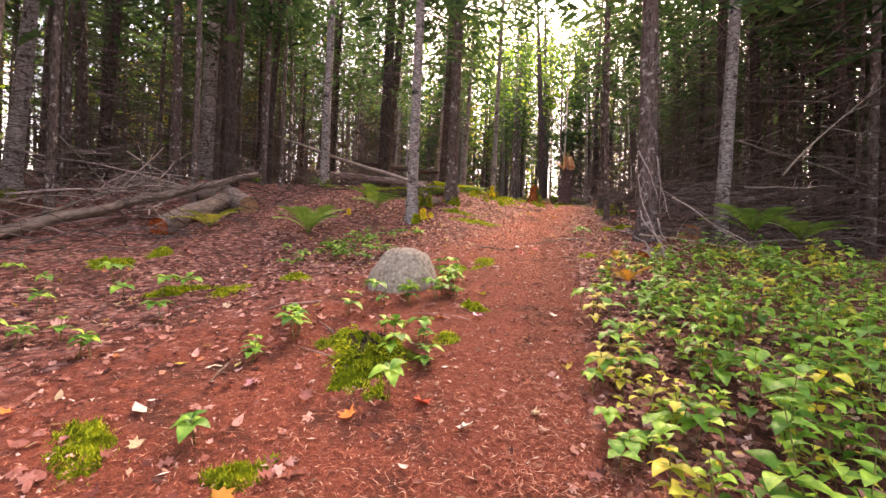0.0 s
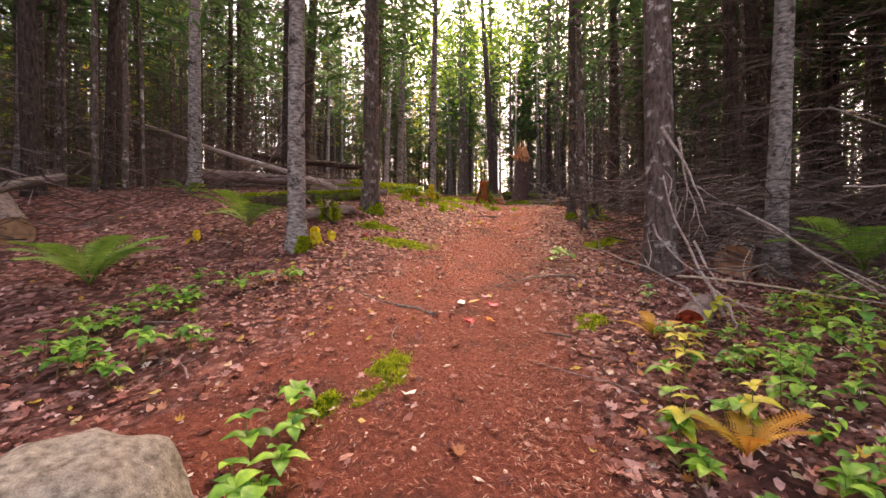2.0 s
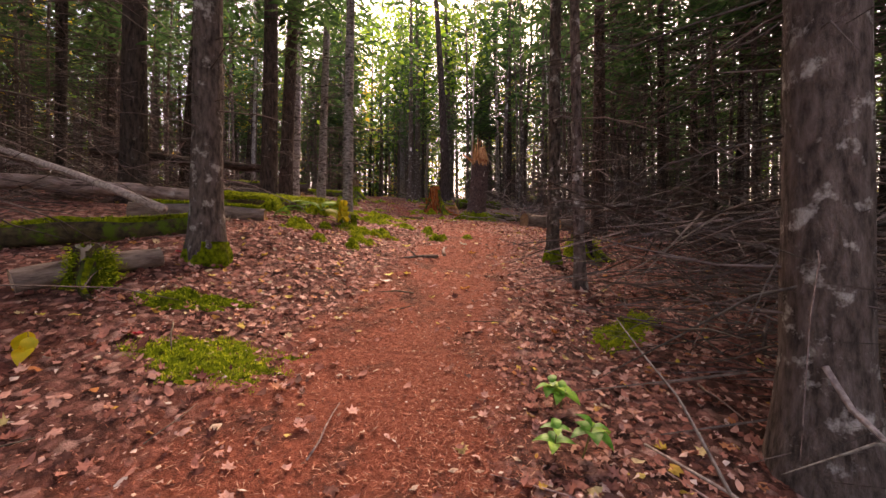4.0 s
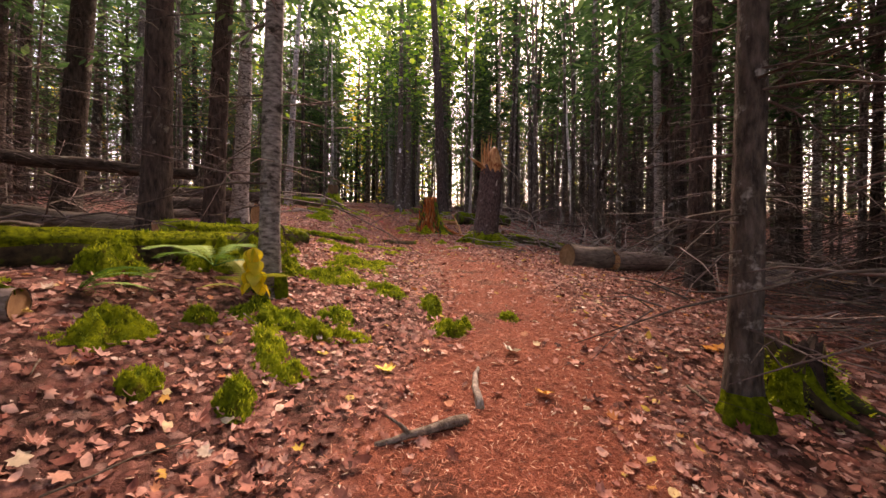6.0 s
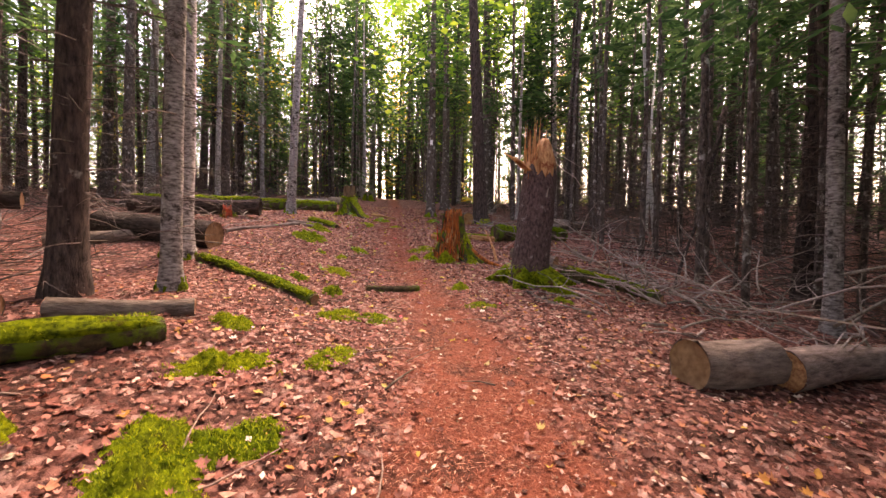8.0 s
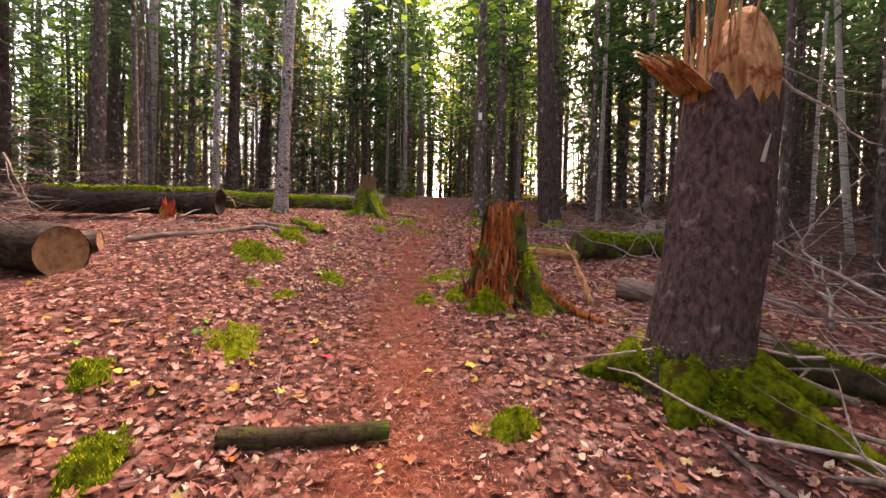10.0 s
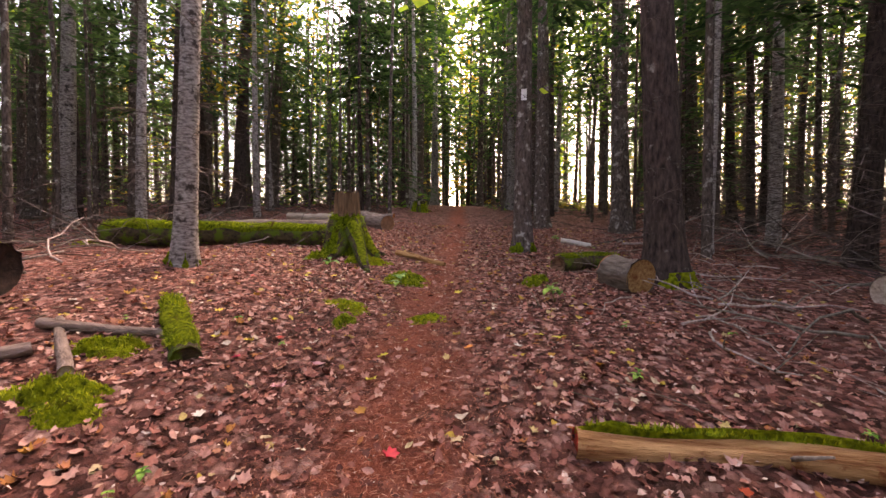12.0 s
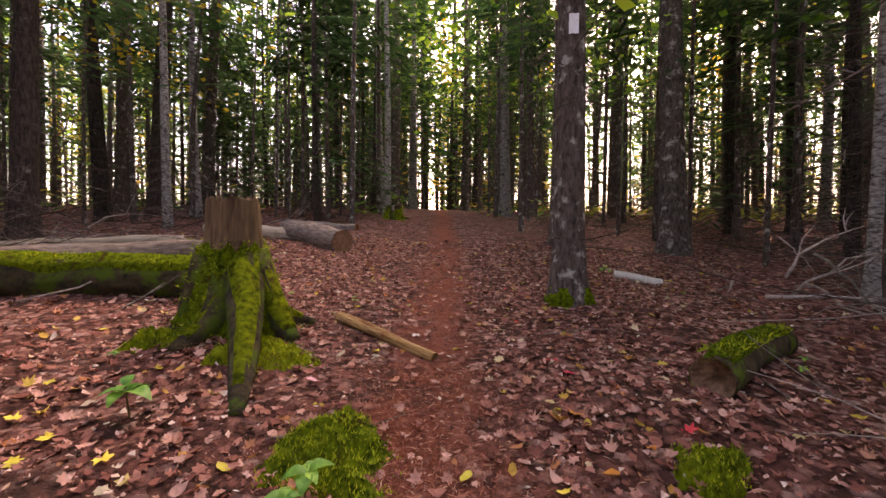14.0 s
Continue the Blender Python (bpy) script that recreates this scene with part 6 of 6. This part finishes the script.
def thicket():
    """Close-set leafy stems that hide the ground beside the first bend."""
    r = random.Random(91)
    green, yellow, stems = Geo(), Geo(), Geo()
    shape = leaf_geo(0.07, 0.048)
    faces = shape.f
    for _ in range(430):
        y = r.uniform(0.9, 6.2)
        left = float(np.interp(y, (0.9, 2.4, 3.6, 4.6, 6.4), (0.8, 1.0, 1.75, 2.35, 3.2)))
        x = left + r.random() ** 1.15 * float(np.interp(y, (1.2, 4, 6.4), (3.4, 3.0, 1.9)))
        if y > 4.2 and r.random() < 0.5:
            continue
        deep_in = min(1.0, (x - left) / 1.2)
        top = r.uniform(0.08, 0.2) + 0.30 * deep_in * r.random()
        z, lean = gz(x, y), Vector((r.uniform(-0.3, 0.3), r.uniform(-0.3, 0.3), 1))
        tube(stems, [(x, y, z - 0.02), Vector((x, y, z)) + lean * top * 0.5, Vector((x, y, z)) + lean * top], [0.003, 0.0025, 0.0015], 4, caps=(False, False))
        pick = yellow if r.random() < 0.28 else green
        size = r.choice((0.6, 0.8, 0.9, 1.0, 1.0, 1.5))
        for _ in range(int(5 + 22 * top)):
            t = r.uniform(0.35, 1.0)
            m = Matrix.Translation(Vector((x, y, z)) + lean * top * t) @ Euler((r.uniform(-0.3, 0.3), r.uniform(-0.7, 0.35), r.uniform(0, 6.283))).to_matrix().to_4x4() @ Matrix.Scale(size * r.uniform(0.7, 1.2), 4)
            off = m @ Vector((0.02, 0, 0)) - m.translation
            pick.add([m @ Vector(q) + off for q in shape.v], faces)
    for name, g, m, words in (("shrub_leaves", green, M_THICKET, "fresh green leaves of low shrubs beside the path"), ("yellowing_shrub_leaves", yellow, M_THICKETY, "yellow-green leaves of low shrubs beside the path"),
                              ("shrub_stems", stems, M_STEM, "thin brown stems of low shrubs beside the path")):
        single(name, g, m, Matrix(), words, "undergrowth", kind="stuff")


thicket()
for k in range(40):
    y = rnd.uniform(19, 30)
    x = float(track(y)) + rnd.choice((-1, -1, 1)) * rnd.uniform(0.7, 3.4)
    put(rnd.choice(BUNCH), x, y, rnd.uniform(0.35, 0.6))


def frond_geo(length, seed):
    """One fern frond: an arched rib with toothed leaflets."""
    r, g, n = random.Random(seed), Geo(), 18
    for i in range(n):
        t = 0.18 + 0.82 * i / (n - 1)
        z = length * (0.55 * t - 0.62 * t * t)
        base = Vector((length * t * 0.92, 0, z))
        l = length * 0.27 * math.sin(math.pi * min(1, (1 - t) * 1.05 + 0.12)) ** 0.8 * r.uniform(0.85, 1.1)
        for sgn in (-1, 1):
            tip = base + Vector((l * 0.35, sgn * l, -0.15 * l + r.uniform(-0.05, 0.05) * l))
            steps = 6
            for k in range(steps):
                u = (k + 0.5) / steps
                c = base.lerp(tip, u)
                w = 0.028 * length * (1.15 - u)
                d = (tip - base).normalized()
                v = Vector((1, 0, 0))
                g.add([c - v * w * 1.1 + d * w * 0.5, c + d * w * 1.4 + v * w * 0.2, c + v * w * 1.1 + d * w * 0.6, c - d * w * 0.9], [(0, 3, 2, 1)])
    tube(g, [(length * t * 0.92, 0, length * (0.55 * t - 0.62 * t * t)) for t in (0, 0.25, 0.5, 0.75, 1)], [0.005, 0.004, 0.003, 0.002, 0.001], 4)
    return g


def fern(x, y, size, count, material, label, fan=(0, 360), tilt=0.0, lift=0.0):
    ob = thing("fern", pose(x, y, gz(x, y) + lift), label, "fern", "ferns")
    for k in range(count):
        a = fan[0] + (fan[1] - fan[0]) * k / count + rnd.uniform(-12, 12)
        part("frond", frond_geo(size * rnd.uniform(0.8, 1.1), k), material, ob, "", pose(0, 0, 0, 0, -tilt + rnd.uniform(-14, 14), a))


fern(-4.1, 7.75, 0.7, 7, M_FERNY, "yellowing green fern beside a log", tilt=30)
fern(-2.3, 7.65, 0.8, 9, M_FERN, "upright green fern beside the path", tilt=38)
fern(-1.35, 9.4, 0.75, 7, M_FERN, "low spreading green fern under the trees", (150, 390), 30, 0.1)
fern(-1.7, 10.2, 0.45, 5, M_FERNY, "small yellow-green fern under the trees", tilt=20)
fern(4.6, 6.2, 0.75, 6, M_FERN, "green fern growing in dead branches", (120, 330), 34, 0.3)
fern(5.4, 6.3, 0.75, 6, M_FERN, "green fern growing in dead branches", (120, 330), 36, 0.25)
fern(4.2, 4.9, 0.6, 6, M_FERN, "green fern at the edge of low shrubs", tilt=15)
fern(2.1, 4.65, 0.3, 6, M_FERNB, "small browning fern beside the path", tilt=35)
fern(2.5, 5.9, 0.28, 5, M_FERNB, "small browning fern beside the path", tilt=35)
fern(1.24, 13.22, 0.5, 6, M_FERN, "green fern growing over a mossy log", tilt=10, lift=0.12)
fern(0.6, 12.72, 0.5, 4, M_FERN, "green fern at the trail edge", (-60, 60), 5)
fern(1.5, 13.1, 0.45, 6, M_FERNY, "yellow-green fern beside a mossy log", tilt=22)
fern(-3.1, 11.6, 0.5, 6, M_FERN, "green fern under the trees", tilt=22)
fern(-5.6, 13.2, 0.6, 6, M_FERN, "green fern under the trees", tilt=22)
fern(-9.3, 8.7, 0.5, 5, M_FERN, "green fern by a tree foot", tilt=22)
for k in range(26):
    fern(rnd.uniform(7.5, 16), rnd.uniform(38, 46), 0.7, 4, M_FERNY, "yellow fern in a far clearing", tilt=30)
for k in range(14):
    fern(rnd.uniform(-16, -6), rnd.uniform(37, 46), 0.7, 4, M_FERN, "green fern in a far clearing", tilt=30)

YBIG = leaf_geo(0.13, 0.105, 0.12, 0.35).mesh("leaf", M_SAPLING)
for x, y, h, n in ((1.60, 12.86, 0.42, 15), (-0.3, 8.72, 0.3, 9), (-1.9, 9.0, 0.2, 5), (-0.15, 9.1, 0.16, 5)):
    plant("sapling", "small sapling with yellow-green round leaves at a tree foot", [(h * (0.4 + 0.6 * k / 3), n // 3, YBIG, 22 + 14 * k) for k in range(4)], int(x * 10), pose(x, y, gz(x, y)))

# ---- fallen leaves ----
def maple(s, curl, r):
    """A lobed leaf, curled, as a fan round its middle."""
    out = [(0.0, -0.12), (0.28, -0.30), (0.30, -0.08), (0.55, 0.05), (0.34, 0.16), (0.36, 0.42), (0.14, 0.36), (0.0, 0.66), (-0.14, 0.36), (-0.36, 0.42), (-0.34, 0.16), (-0.55, 0.05),
           (-0.30, -0.08), (-0.28, -0.30)]
    if r.random() < 0.45:
        out = [(0.0, -0.5), (0.2, -0.3), (0.29, 0.0), (0.2, 0.3), (0.0, 0.58), (-0.2, 0.3), (-0.29, 0.0), (-0.2, -0.3)]
    v = [(0, 0, 0)] + [(a * s, b * s, curl * s * (a * a * 1.4 + b * b) * 1.2 + r.uniform(-0.10, 0.10) * s) for a, b in out]
    n = len(out)
    return v, [(0, 1 + i, 1 + (i + 1) % n) for i in range(n)]


litter, r_ = Geo(), random.Random(500)
count = 0
while count < 43000:
    y = 0.5 + 33 * r_.random()
    d = r_.choice((-1, 1)) * abs(r_.gauss(0, 2.5))
    x = float(np.interp(y, TRACK_Y, TRACK_X)) + d
    bare = math.exp(-((-d / float(np.interp(y, (0, 5, 8, 10, 13, 60), (3.6, 2.4, 1.5, 0.9, 0.6, 0.45)))) if d < 0 else d / float(np.interp(y, (0, 5, 8, 12, 16, 20, 60), (0.7, 0.6, 0.6, 0.8, 0.7, 0.5, 0.45)))) ** 2)
    if r_.random() < bare * float(np.interp(y, (12, 20), (0.95, 0.72))):
        continue
    count += 1
    v, f = maple(r_.uniform(0.034, 0.080), r_.uniform(-0.7, 1.1), r_)
    m = Matrix.Translation((x, y, 0)) @ Euler((r_.gauss(0, 0.22), r_.gauss(0, 0.22), r_.uniform(0, 6.283))).to_matrix().to_4x4()
    litter.add([m @ Vector(q) for q in v], f)
lv = np.array(litter.v)
lv[:, 2] += ground(lv[:, 0], lv[:, 1]) + 0.012
litter.v = [tuple(q) for q in lv.tolist()]
single("leaf_litter", litter, M_LITTER, Matrix(), "pinkish-brown dry fallen leaves covering the forest floor", "leaf litter", kind="stuff")

# torn leaf crumbs between the leaves and over the path
n = 70000
ys = 0.6 + 32 * rng.random(n) ** 1.15
off = rng.normal(0, 2.2, n)
xs = track(ys) + off
trod = np.exp(-(np.where(off < 0, -off / np.interp(ys, (0, 5, 8, 10, 13, 60), (3.6, 2.4, 1.5, 0.9, 0.6, 0.5)), off / np.interp(ys, (0, 5, 8, 12, 16, 20, 60), (0.8, 0.7, 0.7, 0.9, 0.8, 0.6, 0.5)))) ** 2)
ln, an = rng.uniform(0.006, 0.024, n) * (1 - 0.68 * trod), rng.uniform(0, 6.283, n)
zs = ground(xs, ys) + 0.014 - 0.006 * trod
corners = [np.stack([xs + np.cos(an + k * 1.571 + rng.uniform(-0.5, 0.5, n)) * ln * rng.uniform(0.5, 1.2, n), ys + np.sin(an + k * 1.571 + rng.uniform(-0.5, 0.5, n)) * ln * rng.uniform(0.5, 1.2, n),
                     zs + rng.uniform(-0.7, 0.8, n) * ln], 1) for k in range(4)]
crumbs = Geo()
crumbs.v = [tuple(a) for a in np.stack(corners, 1).reshape(-1, 3).tolist()]
crumbs.f = [(4 * i, 4 * i + 1, 4 * i + 2, 4 * i + 3) for i in range(n)]
single("leaf_crumbs", crumbs, M_CRUMB, Matrix(), "small torn crumbs of dry leaves over the forest floor", "leaf litter", kind="stuff", flat=True)

n = 150000
ys = 0.6 + 27 * rng.random(n) ** 1.5
sp_l, sp_r = np.interp(ys, (-5, 1, 5, 8, 10, 13, 60), (2.9, 2.9, 2.4, 1.8, 1.2, 0.8, 0.7)), np.interp(ys, (-5, 1, 5, 8, 12, 16, 20, 60), (1.0, 1.0, 0.8, 0.9, 1.2, 1.0, 0.7, 0.6))
u = rng.normal(0, 0.55, n)
xs = track(ys) + np.where(u < 0, u * sp_l, u * sp_r)
an, ln, wd = rng.uniform(0, 6.283, n), rng.uniform(0.02, 0.065, n), rng.uniform(0.0010, 0.0026, n)
dx, dy = np.cos(an) * ln / 2, np.sin(an) * ln / 2
ox, oy = -np.sin(an) * wd, np.cos(an) * wd
zs = ground(xs, ys) + 0.008
q = np.stack([np.stack([xs - dx, ys - dy, zs + rng.uniform(-0.004, 0.008, n)], 1), np.stack([xs + ox, ys + oy, zs + 0.006], 1),
              np.stack([xs + dx, ys + dy, zs + rng.uniform(-0.004, 0.012, n)], 1), np.stack([xs - ox, ys - oy, zs + 0.006], 1)], 1).reshape(-1, 3)
sl = Geo()
sl.v = [tuple(a) for a in q.tolist()]
sl.f = [(4 * i, 4 * i + 1, 4 * i + 2, 4 * i + 3) for i in range(n)]
single("fallen_needles", sl, M_SLIVER, Matrix(), "reddish-brown fallen conifer needles on the footpath", "needles", kind="stuff")

chips, r_ = Geo(), random.Random(650)
for _ in range(5200):
    y = 0.6 + 29 * r_.random()
    x = float(np.interp(y, TRACK_Y, TRACK_X)) + r_.gauss(0, 1.3)
    z, a, l = gz(x, y) + 0.012, r_.uniform(0, 6.283), r_.uniform(0.008, 0.03)
    q, d, w = Vector((x, y, z)), Vector((math.cos(a), math.sin(a), r_.uniform(-0.3, 0.3))) * l, Vector((-math.sin(a), math.cos(a), r_.uniform(-0.4, 0.4))) * l * r_.uniform(0.2, 0.6)
    chips.add([q - d, q - w, q + d, q + w, q + Vector((0, 0, 0.004))], [(0, 1, 4), (1, 2, 4), (2, 3, 4), (3, 0, 4)])
single("bark_chips", chips, M_CHIP, Matrix(), "small pale bark chips and leaf crumbs on the ground", "chips", kind="stuff", flat=True)

BRIGHT = {"red": M_LRED, "orange": M_LORANGE, "yellow": M_LYELLOW, "pink": M_LPINK, "pale": M_LPALE}


def bright(colour, x, y, s):
    r = random.Random(int(x * 100 + y * 10))
    v, f = maple(s, r.uniform(0.1, 0.6), r)
    g = Geo().add(v, f)
    single("fallen_leaf", g, BRIGHT[colour], pose(x, y, gz(x, y) + 0.02, r.uniform(-12, 12), r.uniform(-12, 12), r.uniform(0, 360)), f"single {colour} fallen leaf on the forest floor", "leaf", "bright fallen leaves")


for colour, x, y, s in (("red", -0.05, 2.25, 0.11), ("orange", -0.4, 2.1, 0.10), ("pink", -1.0, 2.35, 0.09), ("pale", -1.35, 2.0, 0.10), ("orange", -1.9, 1.95, 0.08), ("pale", 0.15, 2.05, 0.09),
                        ("orange", -0.75, 1.55, 0.10), ("yellow", 0.45, 4.15, 0.10), ("pale", 0.72, 5.3, 0.09), ("pink", 0.35, 3.5, 0.12), ("orange", 0.05, 3.45, 0.11), ("pale", -0.3, 3.45, 0.10),
                        ("pink", 1.75, 4.35, 0.12), ("pale", 1.0, 3.6, 0.08), ("red", 1.52, 6.72, 0.12), ("orange", 1.38, 6.8, 0.12), ("pale", 1.25, 6.75, 0.12), ("pink", 1.5, 6.95, 0.09),
                        ("orange", 1.42, 6.35, 0.10), ("red", 1.25, 6.3, 0.1), ("yellow", 0.9, 7.0, 0.07)):
    bright(colour, x, y, s)
for colour, x, y, s in (("pale", 3.32, 12.31, 0.13), ("yellow", 2.43, 12.09, 0.12), ("orange", 3.29, 11.78, 0.11), ("yellow", 2.08, 10.81, 0.11), ("yellow", 2.28, 10.85, 0.11), ("pale", 2.01, 10.62, 0.12),
                        ("orange", 2.73, 10.87, 0.08), ("orange", 2.8, 10.36, 0.12), ("pink", 2.5, 10.48, 0.10), ("orange", 4.82, 12.13, 0.14), ("orange", 4.92, 12.17, 0.12), ("yellow", 4.34, 19.88, 0.09),
                        ("red", 3.28, 18.95, 0.09), ("pink", 3.84, 18.31, 0.08), ("pink", 2.83, 18.28, 0.08), ("yellow", 1.85, 18.54, 0.08), ("red", 3.58, 23.34, 0.09), ("yellow", 3.34, 24.36, 0.09),
                        ("pink", 2.93, 24.18, 0.1), ("yellow", 4.67, 24.67, 0.12), ("orange", 4.83, 24.16, 0.10), ("red", 5.11, 25.34, 0.09), ("pink", 4.99, 25.05, 0.09), ("yellow", 3.86, 26.03, 0.1)):
    bright(colour, x, y, s)
for colour, x, y, s in (("yellow", 1.67, 26.77, 0.07), ("yellow", 2.00, 26.43, 0.07), ("yellow", 1.97, 26.63, 0.07), ("yellow", 2.33, 26.47, 0.08), ("yellow", 2.80, 26.49, 0.09), ("yellow", 1.72, 27.07, 0.07), ("yellow", 3.78, 26.49, 0.08), ("red", 4.82, 26.75, 0.09), ("orange", 4.89, 26.73, 0.07), ("orange", 4.36, 26.49, 0.10), ("pink", 2.92, 27.27, 0.09), ("yellow", 1.84, 24.83, 0.09), ("yellow", 2.34, 24.82, 0.09), ("yellow", 2.33, 24.42, 0.09), ("yellow", 4.53, 24.73, 0.10), ("pink", 2.78, 23.87, 0.10), ("orange", 3.97, 24.52, 0.10), ("yellow", 3.33, 24.03, 0.08), ("pale", 2.95, 18.01, 0.10), ("pink", 2.71, 18.05, 0.09), ("pale", 4.12, 17.54, 0.10), ("red", 3.33, 19.99, 0.09)):
    bright(colour, x, y, s)
r_ = random.Random(600)
for k in range(140):
    y = r_.uniform(16, 30) if k > 30 else r_.uniform(7.5, 11)
    d = r_.uniform(-3.4, 1.8) if k > 30 else r_.uniform(-3.6, -1.4)
    bright(r_.choice(("yellow", "yellow", "yellow", "pale", "orange", "red")), float(track(y)) + d, y, r_.uniform(0.05, 0.085))
